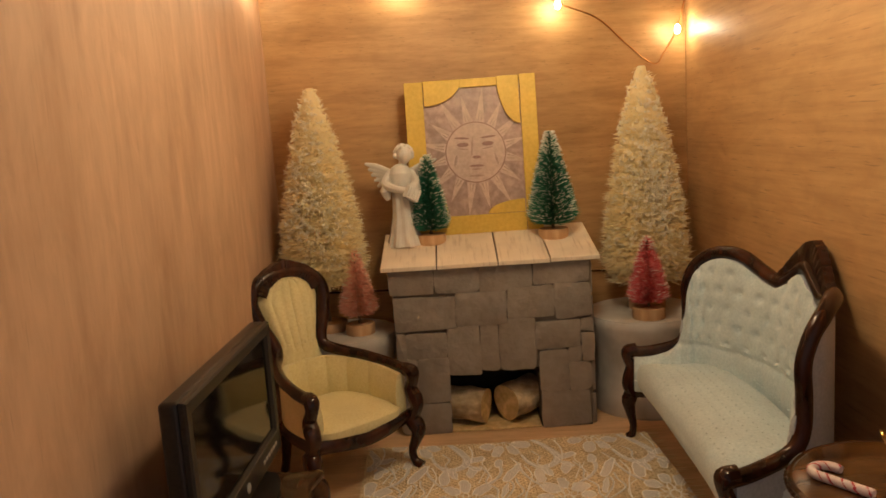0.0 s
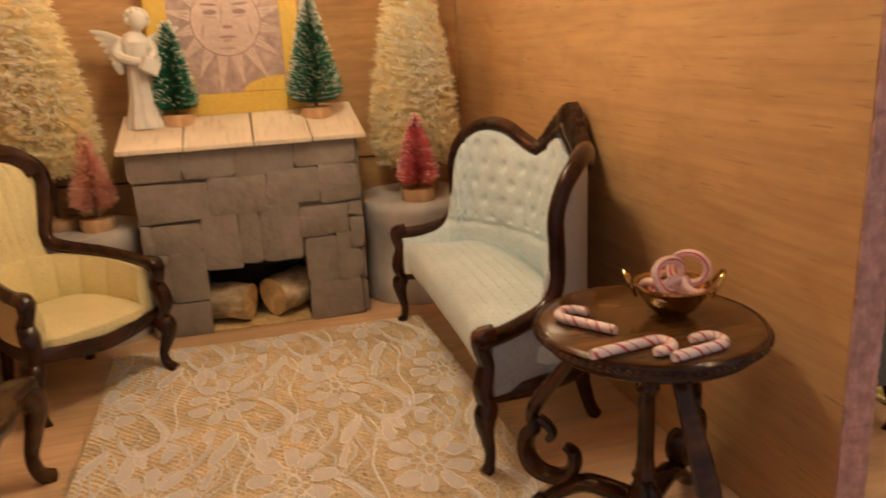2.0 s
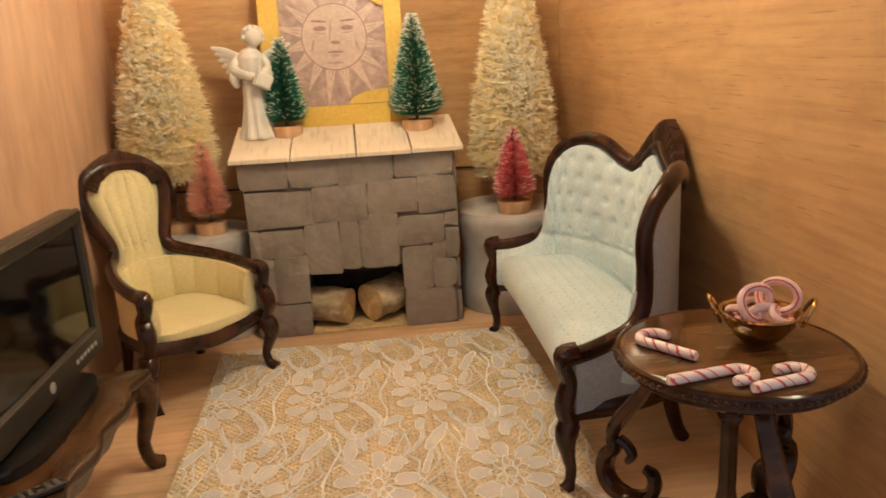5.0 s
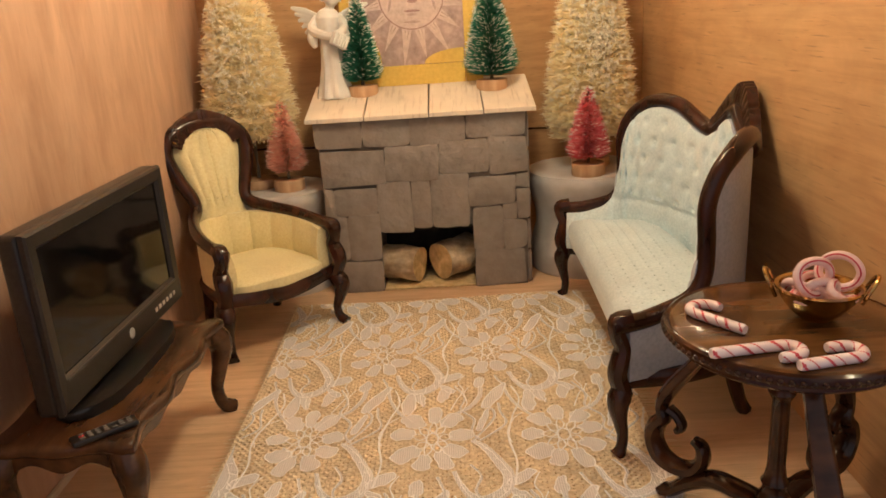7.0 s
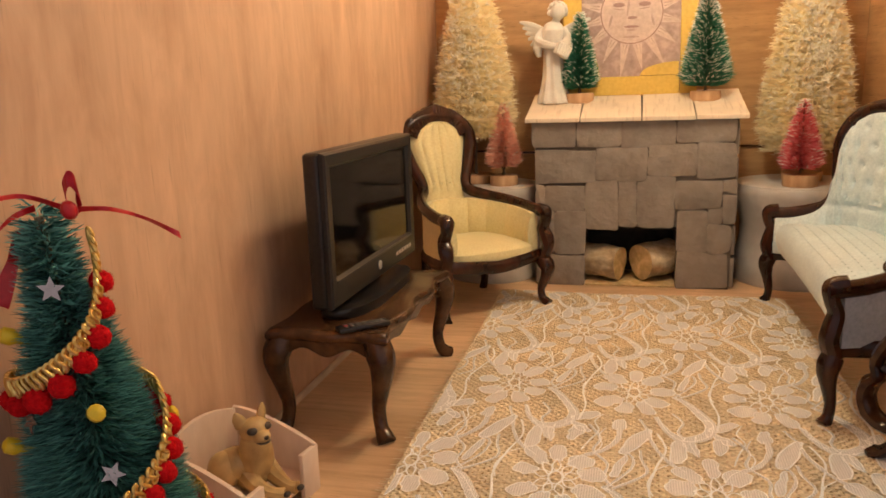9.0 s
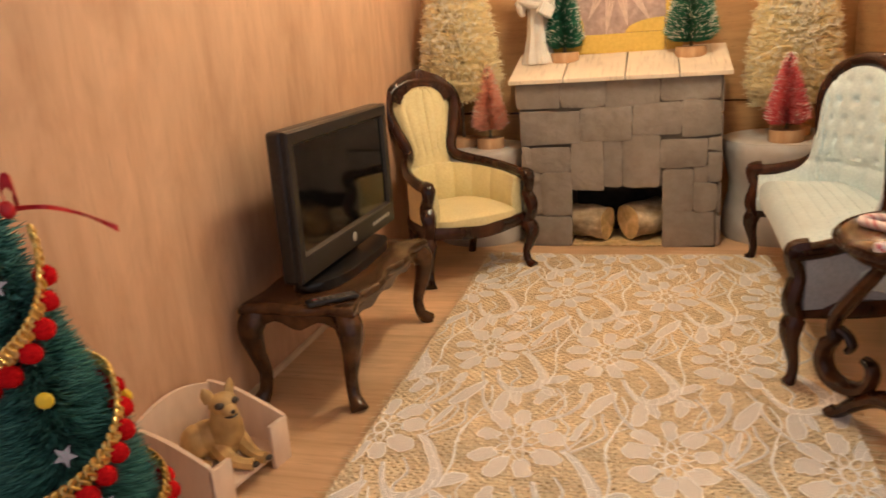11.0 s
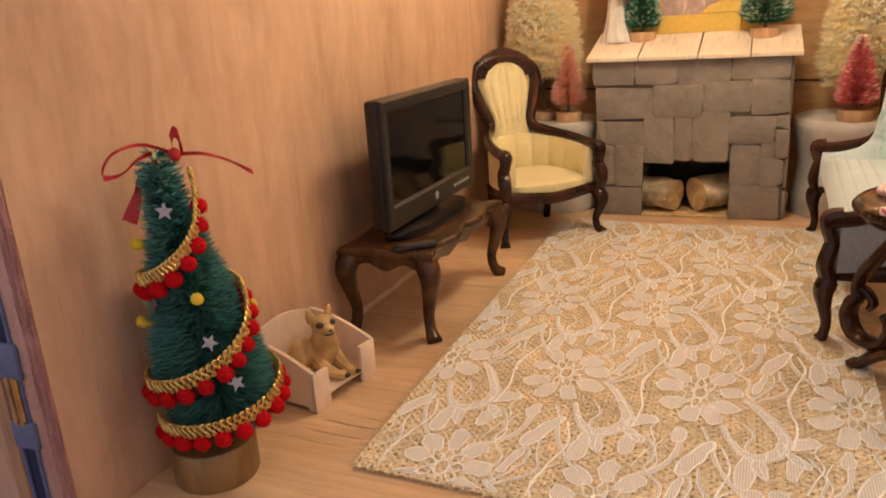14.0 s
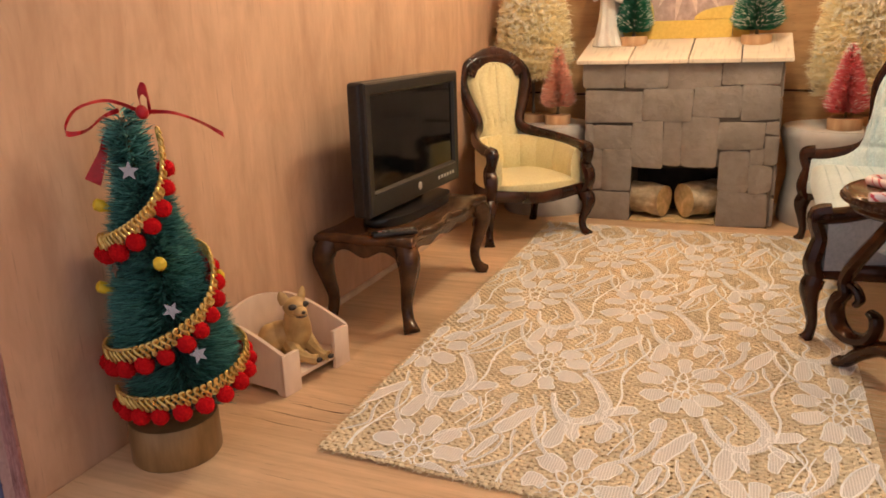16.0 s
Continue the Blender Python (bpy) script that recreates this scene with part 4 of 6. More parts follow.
# ---- seats ----
def cabriole(bm, x, y, ztop, ox, oy, k=1.0, n=10):
    """A curved leg: knee out, ankle in, foot out, towards (ox, oy)."""
    pr = [(0.0, 1.0, 0.040), (0.030, 0.88, 0.044), (0.038, 0.76, 0.038), (0.020, 0.55, 0.027), (-0.004, 0.32, 0.021), (0.006, 0.14, 0.021), (0.030, 0.05, 0.027), (0.046, 0.0, 0.030)]
    pts = [(x + ox * a * k, y + oy * a * k, ztop * b) for a, b, _ in pr]
    pts[-1] = (pts[-1][0], pts[-1][1], 0.004)
    sweep(bm, spline(pts, 4), [c * k for _, _, c in pr], n, 1.0, (ox, oy, 0.01))
    return bm


def tuft(u, v, nu, nv):
    """Depth of buttoned folds at (u, v): vertical pleats and a staggered set of buttons."""
    d = 0.0
    fu, fv = u * nu, v * nv
    for r in range(int(fv) - 1, int(fv) + 3):
        sh = 0.5 if r % 2 else 0.0
        c = round(fu - sh) + sh
        d = max(d, math.exp(-((fu - c) ** 2 * 26 + (fv - r) ** 2 * 20)))
    return d


def carved_crest(bm, rim, root, deep, ribs, start=0.35):
    """A leaf panel: ribs that fan out from its root to a notched rim."""
    n, m = 96, 8
    rows_f, rows_b = [], []
    r0 = Vector(root)
    for j in range(m + 1):
        v = start + (1 - start) * j / m
        ri, ro = [], []
        for i in range(n + 1):
            u = i / n
            e = Vector(lerp_line(rim, u))
            notch = abs(math.sin((u + 0.035 * math.sin(9.0 * u) + 0.02 * math.sin(23.0 * u)) * ribs * math.pi)) * (0.7 + 0.3 * math.sin(17.0 * u))
            e += (e - r0).normalized() * (0.006 * notch - 0.004)
            p = r0.lerp(e, v)
            out = deep * (0.55 + 0.45 * math.sin(math.pi * min(1, v * 0.98)) ** 0.5) + 0.006 * (notch - 0.6) * math.sin(math.pi * (0.06 + 0.88 * j / m))
            ri.append((p.x, p.y - out, p.z))
            ro.append((p.x, p.y + 0.016, p.z))
        rows_f.append(ri)
        rows_b.append(ro)
    return pad(bm, rows_f, rows_b)


def armchair():
    t = thing("armchair", 0.396, 3.780, 0, 41.0, "dark carved wooden armchair with pale yellow buttoned upholstery", "armchair")
    half = [(0.0, 0.405, 0.974), (0.10, 0.402, 0.962), (0.180, 0.392, 0.912), (0.206, 0.380, 0.84), (0.180, 0.352, 0.735), (0.136, 0.320, 0.63), (0.138, 0.290, 0.575), (0.190, 0.215, 0.545), (0.245, 0.06, 0.528), (0.272, -0.10, 0.512), (0.274, -0.235, 0.500)]
    line = [(-x, y, z) for x, y, z in half[::-1]] + half[1:]
    bm = fresh()
    sweep(bm, spline(line, 6), [0.030, 0.030, 0.031, 0.036, 0.040, 0.041, 0.040, 0.041, 0.040, 0.036, 0.031, 0.030, 0.030], 12, 0.85)
    part("frame", bm, MAHOGANY, t, "glossy dark wooden frame")
    # carved crest
    bm = fresh()
    carved_crest(bm, [(-0.205, 0.385, 0.90), (-0.165, 0.393, 0.968), (-0.11, 0.40, 1.008), (-0.05, 0.405, 1.032), (0, 0.408, 1.046), (0.05, 0.405, 1.032), (0.11, 0.40, 1.008), (0.165, 0.393, 0.968), (0.205, 0.385, 0.90)], (0, 0.40, 0.80), 0.038, 15, 0.66)
    part("crest", bm, MAHOGANY, t, "carved leafy crest")
    # spoon-shaped back pad
    upper = [(0.134, 0.300, 0.50), (0.116, 0.312, 0.585), (0.116, 0.324, 0.63), (0.148, 0.352, 0.735), (0.172, 0.380, 0.84), (0.150, 0.39, 0.905), (0.096, 0.396, 0.940), (0.03, 0.398, 0.954)]
    inner, outer = [], []
    for j in range(37):
        v = j / 36
        w, y, z = lerp_line(upper, v)
        ri, ro = [], []
        for i in range(41):
            u = i / 40 * 2 - 1
            belly = (1 - u ** 4) * 0.045 * (1 - max(0, (v - 0.85) / 0.15) ** 2 * 0.7)
            pl = 0.010 * abs(math.sin(u * 3.5 * math.pi * (0.75 + 0.25 * v))) ** 0.5 - 0.010 if 0.12 < v < 0.93 else -0.004
            bt = 0.022 * (math.exp(-((v - 0.87) / 0.035) ** 2) * math.exp(-(((u * 3.2 + 0.0) % 1 - 0.5) / 0.16) ** 2) + 0.25 * math.exp(-((v - 0.24) / 0.03) ** 2) * math.exp(-(((u * 4.0) % 1 - 0.5) / 0.16) ** 2))
            ri.append((u * w, y - belly - pl + bt + 0.004, z))
            ro.append((u * w, y + 0.028, z))
        inner.append(ri)
        outer.append(ro)
    back = part("back_pad", pad(fresh(), inner, outer), YELLOW, t, "pale yellow channelled back")
    for j, us in ((31, (-0.62, -0.31, 0.0, 0.31, 0.62)), (9, (-0.6, -0.2, 0.2, 0.6))):
        for u in us:
            bm = fresh()
            ball(bm, Vector(inner[j][round((u + 1) * 20)]), (0.007, 0.007, 0.007), 6)
            part("button", bm, YELLOW, back)
    # barrel pad between the arms
    plan = spline([(-0.250, -0.22, 0), (-0.250, -0.05, 0), (-0.226, 0.09, 0), (-0.158, 0.222, 0), (-0.06, 0.272, 0), (0.06, 0.272, 0), (0.158, 0.222, 0), (0.226, 0.09, 0), (0.250, -0.05, 0), (0.250, -0.22, 0)], 8)
    n = len(plan) - 1
    inner, outer = [], []
    for j in range(9):
        v = j / 8
        ri, ro = [], []
        for i, p in enumerate(plan):
            u = i / n * 2 - 1
            d = (plan[min(i + 1, n)] - plan[max(i - 1, 0)]).normalized()
            nrm = Vector((-d.y, d.x, 0))
            top = 0.50 + 0.035 * max(0, 1 - abs(u) * 1.1) - 0.012 * max(0, abs(u) - 0.8) * 5
            z = 0.27 + (top - 0.27) * v
            pl = 0.013 * abs(math.sin(u * 4.5 * math.pi)) ** 0.6
            ri.append(p + nrm * -(0.012 + 0.02 * math.sin(math.pi * v) + pl) + Vector((0, 0, z)))
            ro.append(p + nrm * 0.014 + Vector((0, 0, z)))
        inner.append(ri)
        outer.append(ro)
    part("arm_pad", pad(fresh(), inner, outer), YELLOW, t, "pale yellow padded arms and lower back")
    # seat
    def seat_edge(a, k):
        ca, sa = math.cos(a), math.sin(a)
        r = 1 / max(abs(ca) ** 6 + abs(sa) ** 6, 1e-6) ** (1 / 6)
        x, y = ca * r * 0.247, sa * r * 0.240
        if y < 0:
            y = y * 1.06 - 0.012 * math.cos(x / 0.235 * math.pi * 0.5)
        elif y > 0:
            x *= 1 - 0.22 * (y / 0.235) ** 2
        return x * k, y * k - 0.005
    bm = fresh()
    rings = []
    for k, z in ((0.98, 0.275), (1.0, 0.305), (0.985, 0.326), (0.93, 0.335), (0.75, 0.346), (0.5, 0.352), (0.25, 0.355), (0.04, 0.356)):
        rings.append([(*seat_edge(2 * math.pi * i / 48, k), z) for i in range(48)])
    g = sheet(bm, rings, True)
    bm.faces.new(g[0][::-1])
    bm.faces.new(g[-1])
    part("seat", bm, YELLOW, t, "pale yellow domed seat")
    bm = fresh()
    for r in range(9):
        for c in range(9):
            x, y = (c - 4) * 0.045 + (0.022 if r % 2 else 0), (r - 4) * 0.045
            if abs(x) < 0.2 and abs(y) < 0.2:
                ball(bm, (x, y, 0.350 - 0.35 * (x * x + y * y)), (0.004, 0.004, 0.003), 6)
    part("woven_dots", bm, DOT, t, "raised pale dots")
    # rails
    bm = fresh()
    rail = spline([(-0.286, -0.222, 0.272), (-0.20, -0.248, 0.268), (-0.10, -0.262, 0.258), (0, -0.268, 0.250), (0.10, -0.262, 0.258), (0.20, -0.248, 0.268), (0.286, -0.222, 0.272)], 5)
    sweep(bm, rail, [0.030, 0.030, 0.033, 0.032, 0.033, 0.030, 0.030], 8, 0.6, (0, 0, 1), square=True)
    part("front_rail", bm, MAHOGANY, t, "curved front rail")
    bm = fresh()
    sweep(bm, spline([(-0.262, -0.2, 0.265), (-0.25, 0.02, 0.262), (-0.19, 0.18, 0.26), (0, 0.25, 0.26), (0.19, 0.18, 0.26), (0.25, 0.02, 0.262), (0.262, -0.2, 0.265)], 5), 0.03, 8, 0.6, square=True)
    part("side_rail", bm, MAHOGANY, t, "dark seat rail")
    for s in (-1, 1):
        bm = fresh()
        post = [(s * 0.274, -0.215, 0.51), (s * 0.280, -0.262, 0.50), (s * 0.284, -0.262, 0.455), (s * 0.286, -0.238, 0.41), (s * 0.290, -0.262, 0.365), (s * 0.292, -0.272, 0.325), (s * 0.290, -0.250, 0.28), (s * 0.288, -0.232, 0.245)]
        sweep(bm, spline(post, 4), [0.034, 0.038, 0.030, 0.034, 0.040, 0.034, 0.034, 0.036], 8, 0.9, (1, 0, 0))
        part("arm_post", bm, MAHOGANY, t, "scrolled arm post")
        bm = fresh()
        cabriole(bm, s * 0.286, -0.222, 0.25, s * 0.35, -0.93)
        part("leg", bm, MAHOGANY, t, "curved front leg")
        bm = fresh()
        sweep(bm, spline([(s * 0.185, 0.19, 0.26), (s * 0.187, 0.195, 0.15), (s * 0.19, 0.215, 0.05), (s * 0.19, 0.232, 0.003)], 4), [0.026, 0.023, 0.020, 0.022], 8, 1.0, square=True)
        part("leg", bm, MAHOGANY, t, "plain back leg")


armchair()


def settee():
    t = thing("settee", 2.13, 3.24, 0, -91.3, "dark carved wooden settee with pale blue buttoned upholstery", "settee")
    half = [(0.0, 0.315, 0.995), (0.10, 0.310, 0.945), (0.20, 0.295, 0.895), (0.31, 0.262, 0.925), (0.42, 0.217, 0.978), (0.525, 0.160, 0.988), (0.600, 0.100, 0.960), (0.634, 0.046, 0.90), (0.645, 0.016, 0.81), (0.648, 0.018, 0.69), (0.650, 0.012, 0.585), (0.658, -0.030, 0.515), (0.695, -0.16, 0.474), (0.728, -0.255, 0.466), (0.735, -0.285, 0.464)]
    line = [(-x, y, z) for x, y, z in half[::-1]] + half[1:]
    bm = fresh()
    sweep(bm, spline(line, 6), [0.030, 0.030, 0.029, 0.030, 0.034, 0.036, 0.036, 0.036, 0.034, 0.030, 0.029, 0.030, 0.030], 12, 0.9)
    part("frame", bm, MAHOGANY, t, "glossy dark wooden frame")
    bm = fresh()
    carved_crest(bm, [(-0.27, 0.300, 0.90), (-0.20, 0.318, 0.965), (-0.115, 0.334, 1.045), (-0.03, 0.345, 1.10), (0.02, 0.347, 1.112), (0.07, 0.344, 1.088), (0.16, 0.328, 0.998), (0.27, 0.300, 0.90)], (0.0, 0.328, 0.83), 0.036, 17, 0.64)
    part("crest", bm, MAHOGANY, t, "carved leafy centre crest")
    # buttoned back that wraps into the arms
    ph = [(0.0, 0.285, 0.970), (0.10, 0.280, 0.922), (0.20, 0.267, 0.875), (0.31, 0.236, 0.902), (0.42, 0.192, 0.952), (0.515, 0.138, 0.961), (0.582, 0.086, 0.932), (0.612, 0.040, 0.878), (0.622, 0.010, 0.79), (0.625, -0.004, 0.67), (0.626, -0.03, 0.55), (0.640, -0.075, 0.49), (0.675, -0.16, 0.455), (0.702, -0.24, 0.445)]
    full = spline([(-x, y, z) for x, y, z in ph[::-1]] + ph[1:], 11)
    n = len(full) - 1
    inner, outer = [], []
    NV = 54
    for j in range(NV + 1):
        v = j / NV
        ri, ro = [], []
        for i, p in enumerate(full):
            u = i / n
            d = full[min(i + 1, n)] - full[max(i - 1, 0)]
            d.z = 0
            d.normalize()
            nrm = Vector((-d.y, d.x, 0))
            z = 0.27 + (p.z - 0.27) * v
            fwd = 0.022 * (1 - v) * (1 - abs(u * 2 - 1) ** 3)
            puff = 0.03 * math.sin(math.pi * min(1.0, 0.12 + 0.88 * v)) ** 0.6
            seam = 0.014 * math.exp(-((z - 0.53) / 0.016) ** 2)
            fold = 0.0
            if z > 0.56:
                fold = 0.020 * tuft(u, (z - 0.56) / 0.42, 24, 5) + 0.006 * (1 - abs(math.sin(u * 22 * math.pi)))
            elif z > 0.33:
                fold = 0.010 * (1 - abs(math.sin(u * 17 * math.pi)))
            q = Vector((p.x, p.y, z))
            ri.append(q - nrm * (0.008 + puff + fwd - seam - fold))
            ro.append(q + nrm * 0.03)
        inner.append(ri)
        outer.append(ro)
    bm = fresh()
    pad(bm, inner, outer)
    nf = (len(full) - 1) * NV
    bm.faces.ensure_lookup_table()
    for k, f in enumerate(bm.faces):
        f.material_index = 0 if k < nf else 1
    back = part("back_pad", bm, [BLUE, BLUE_DARK], t, "pale blue buttoned back with plain grey-blue outer cloth")
    for r in range(6):
        z = 0.56 + 0.42 * r / 5
        for c in range(24):
            u = (c + (0.5 if r % 2 else 0.0)) / 24
            i = round(u * n)
            top = full[i].z
            v = (z - 0.27) / (top - 0.27)
            if v > 0.93 or top < 0.6:
                continue
            bm = fresh()
            ball(bm, Vector(inner[round(v * NV)][i]), (0.0065, 0.0065, 0.0065), 6)
            part("button", bm, BLUE, back)
    # bow-fronted seat
    def edge(s, k):
        a = 2 * math.pi * s
        ca, sa = math.cos(a), math.sin(a)
        r = 1 / (abs(ca) ** 9 + abs(sa) ** 9) ** (1 / 9)
        x, y = ca * r * 0.675, sa * r * 0.262
        if y < -0.1:
            x *= 1 + 0.06 * min(1.0, (-y - 0.1) / 0.12)
            y = y * 0.88 - 0.032 * min(1.0, abs(x) / 0.70) ** 5 * min(1.0, (-y - 0.1) / 0.12)
        if y > 0:
            y *= 0.80 - 0.30 * (x / 0.675) ** 2
        return x * k, (y + 0.0) * k - 0.005
    rings = []
    for k, z in ((0.84, 0.278), (0.90, 0.283), (0.955, 0.302), (0.99, 0.338), (0.985, 0.385), (0.945, 0.414), (0.84, 0.438), (0.6, 0.452), (0.3, 0.459), (0.03, 0.461)):
        rings.append([(*edge(i / 96, k), z) for i in range(96)])
    bm = fresh()
    g = sheet(bm, rings, True)
    bm.faces.new(g[0][::-1])
    bm.faces.new(g[-1])
    part("seat", bm, BLUE, t, "pale blue bow-fronted seat")
    bm = fresh()
    for r in range(10):
        for c in range(27):
            x, y = (c - 13) * 0.046 + (0.023 if r % 2 else 0), (r - 5) * 0.048
            k = max(abs(x) / 0.675, abs(y) / 0.255)
            if k < 0.86:
                ball(bm, (x, y, 0.4625 - 0.036 * k ** 2.8), (0.0050, 0.0050, 0.0018), 10)
    part("woven_dots", bm, BLUE, t, "raised woven dots")
    bm = fresh()
    sweep(bm, spline([(-0.70, -0.24, 0.262), (-0.655, 0.0, 0.258), (-0.50, 0.18, 0.256), (0, 0.28, 0.256), (0.50, 0.18, 0.256), (0.655, 0.0, 0.258), (0.70, -0.24, 0.262)], 6), 0.03, 8, 0.6, square=True)
    part("seat_rail", bm, MAHOGANY, t, "dark seat rail")
    for s in (-1, 1):
        bm = fresh()
        post = [(s * 0.718, -0.225, 0.483), (s * 0.722, -0.268, 0.474), (s * 0.726, -0.270, 0.435), (s * 0.726, -0.254, 0.39), (s * 0.728, -0.262, 0.345), (s * 0.728, -0.270, 0.30), (s * 0.728, -0.260, 0.26), (s * 0.728, -0.25, 0.235)]
        sweep(bm, spline(post, 4), [0.034, 0.036, 0.029, 0.030, 0.034, 0.036, 0.034, 0.034], 8, 0.9, (1, 0, 0))
        part("arm_post", bm, MAHOGANY, t, "scrolled arm post")
        bm = fresh()
        cabriole(bm, s * 0.728, -0.252, 0.245, s * 0.2, -0.45, 0.9)
        part("leg", bm, MAHOGANY, t, "curved front leg")
        bm = fresh()
        sweep(bm, spline([(s * 0.47, 0.18, 0.255), (s * 0.472, 0.185, 0.15), (s * 0.478, 0.21, 0.05), (s * 0.48, 0.232, 0.003)], 4), [0.028, 0.025, 0.022, 0.024], 8, square=True)
        part("leg", bm, MAHOGANY, t, "plain back leg")


settee()


# ---- round table with sweets ----
def scalloped(r, k=0.0, n=96, lobes=9):
    return [(math.cos(2 * math.pi * i / n) * r * (1 + k * math.cos(lobes * 2 * math.pi * i / n)), math.sin(2 * math.pi * i / n) * r * (1 + k * math.cos(lobes * 2 * math.pi * i / n))) for i in range(n)]


TX, TY, TZ = 2.160, 2.065, 0.655


def side_table():
    t = thing("side_table", TX, TY, 0, 0, "glossy dark round pedestal table with scrolled legs", "table")
    bm = fresh()
    rings = []
    for k, z in ((0.86, 0.596), (0.90, 0.598), (0.925, 0.606), (0.92, 0.614), (0.955, 0.618), (0.99, 0.624), (1.0, 0.636), (0.99, 0.648), (0.965, 0.653), (0.945, 0.650), (0.93, 0.652), (0.91, 0.655), (0.5, TZ), (0.02, TZ)):
        rings.append([(x * k, y * k, z) for x, y in scalloped(0.294)])
    g = sheet(bm, rings[9:], True)
    bm.faces.new(g[-1])
    top = part("tabletop", bm, TABLETOP, t, "round moulded top")
    bm = fresh()
    g = sheet(bm, rings[:10], True)
    bm.faces.new(g[0][::-1])
    part("rim", bm, TABLEWOOD, top, "darker glossy moulded rim")
    # small carved beads round the edge
    bm = fresh()
    for k in range(84):
        a = 2 * math.pi * k / 84
        ball(bm, (0.2915 * math.cos(a), 0.2915 * math.sin(a), 0.634), (0.0085, 0.0085, 0.0075), 6)
    part("beading", bm, TABLEWOOD, top, "carved beading round the rim")
    part("column", lathe(fresh(), [(0.028, 0.075), (0.044, 0.095), (0.050, 0.13), (0.044, 0.155), (0.034, 0.17), (0.030, 0.185), (0.036, 0.20), (0.028, 0.215), (0.023, 0.25), (0.022, 0.44), (0.028, 0.450), (0.034, 0.462), (0.028, 0.474), (0.034, 0.50), (0.052, 0.55), (0.075, 0.585), (0.13, 0.605), (0.15, 0.613)], 24), TABLEWOOD, t, "turned column")
    for a in (133.0, 36.0, 266.0):
        ca, sa = math.cos(radians(a)), math.sin(radians(a))
        to = lambda r, z: (ca * r, sa * r, z)
        bm = fresh()
        sweep(bm, spline([to(0.02, 0.115), to(0.09, 0.125), (to(0.17, 0.125)), to(0.24, 0.085), to(0.295, 0.035), to(0.325, 0.022), to(0.338, 0.030)], 5), [0.035, 0.034, 0.033, 0.030, 0.026, 0.028, 0.018], 10, 0.8, (-sa, ca, 0))
        part("leg", bm, TABLEWOOD, t, "arched leg with a rounded foot")
        bm = fresh()
        S = [to(0.150, 0.600), to(0.185, 0.545), to(0.225, 0.485), to(0.275, 0.415), to(0.318, 0.350), to(0.338, 0.300), to(0.330, 0.262), to(0.352, 0.235), to(0.362, 0.190), to(0.340, 0.140), to(0.290, 0.118), to(0.235, 0.130), to(0.205, 0.170), to(0.208, 0.212), to(0.235, 0.226)]
        sweep(bm, spline(S, 5), [0.022, 0.022, 0.024, 0.027, 0.028, 0.024, 0.026, 0.032, 0.034, 0.034, 0.032, 0.030, 0.026, 0.024, 0.016], 8, 0.75, (-sa, ca, 0), square=True)
        sweep(bm, spline([to(0.315, 0.295), to(0.288, 0.282), to(0.272, 0.255), to(0.288, 0.232)], 4), [0.020, 0.018, 0.018, 0.014], 8, 0.8, (-sa, ca, 0))
        sweep(bm, spline([to(0.285, 0.125), to(0.265, 0.105), to(0.24, 0.09)], 3), [0.02, 0.018, 0.02], 8, 0.8, (-sa, ca, 0))
        part("scroll_bracket", bm, TABLEWOOD, t, "carved open scroll bracket")


side_table()


def candy_cane(tail, bend, tip, label):
    """A striped cane that lies on the table: straight shaft, then a hook."""
    z = TZ + 0.0130
    a, b, c = Vector((*tail, z)), Vector((*bend, z)), Vector((*tip, z))
    d = (b - a).normalized()
    side = (c - b) - d * (c - b).dot(d)
    wide = side.length
    side.normalize()
    p0 = b - d * wide * 0.5
    pts = [a.lerp(p0, s / 12) for s in range(12)]
    for k in range(13):
        ang = math.pi * k / 12
        pts.append(p0 + side * (wide / 2) * (1 - math.cos(ang)) + d * (wide / 2) * math.sin(ang))
    end = p0 + side * wide
    back = max(0.02, (end - c).dot(d))
    for s in range(1, 5):
        pts.append(end - d * back * s / 4)
    even = [pts[0]]
    for p, q in zip(pts, pts[1:]):
        m = max(1, round((q - p).length / 0.004))
        even += [p.lerp(q, s / m) for s in range(1, m + 1)]
    bm = fresh()
    n = 18
    stripes = lambda i, k: 1 if (i * 1.1 + k) % n < 2.2 or abs((i * 1.1 + k) % n - 8.5) < 0.6 else 0
    sweep(bm, even, [0.011] + [0.0128] * 40 + [0.010], n, 1.0, (0, 0, 1), matfn=stripes)
    for v in bm.verts:
        v.co -= a
    return solo("candy_cane", bm, [CANE_WHITE, CANE_RED], label, "candy cane", group="canes on the table", at=a)


candy_cane((2.03, 1.998), (1.928, 2.143), (2.012, 2.152), "red and white striped candy cane lying on the table")
candy_cane((1.912, 1.885), (2.105, 1.912), (2.05, 1.846), "red and white striped candy cane lying on the table")
candy_cane((2.072, 1.806), (2.236, 1.836), (2.165, 1.882), "red and white striped candy cane lying on the table")


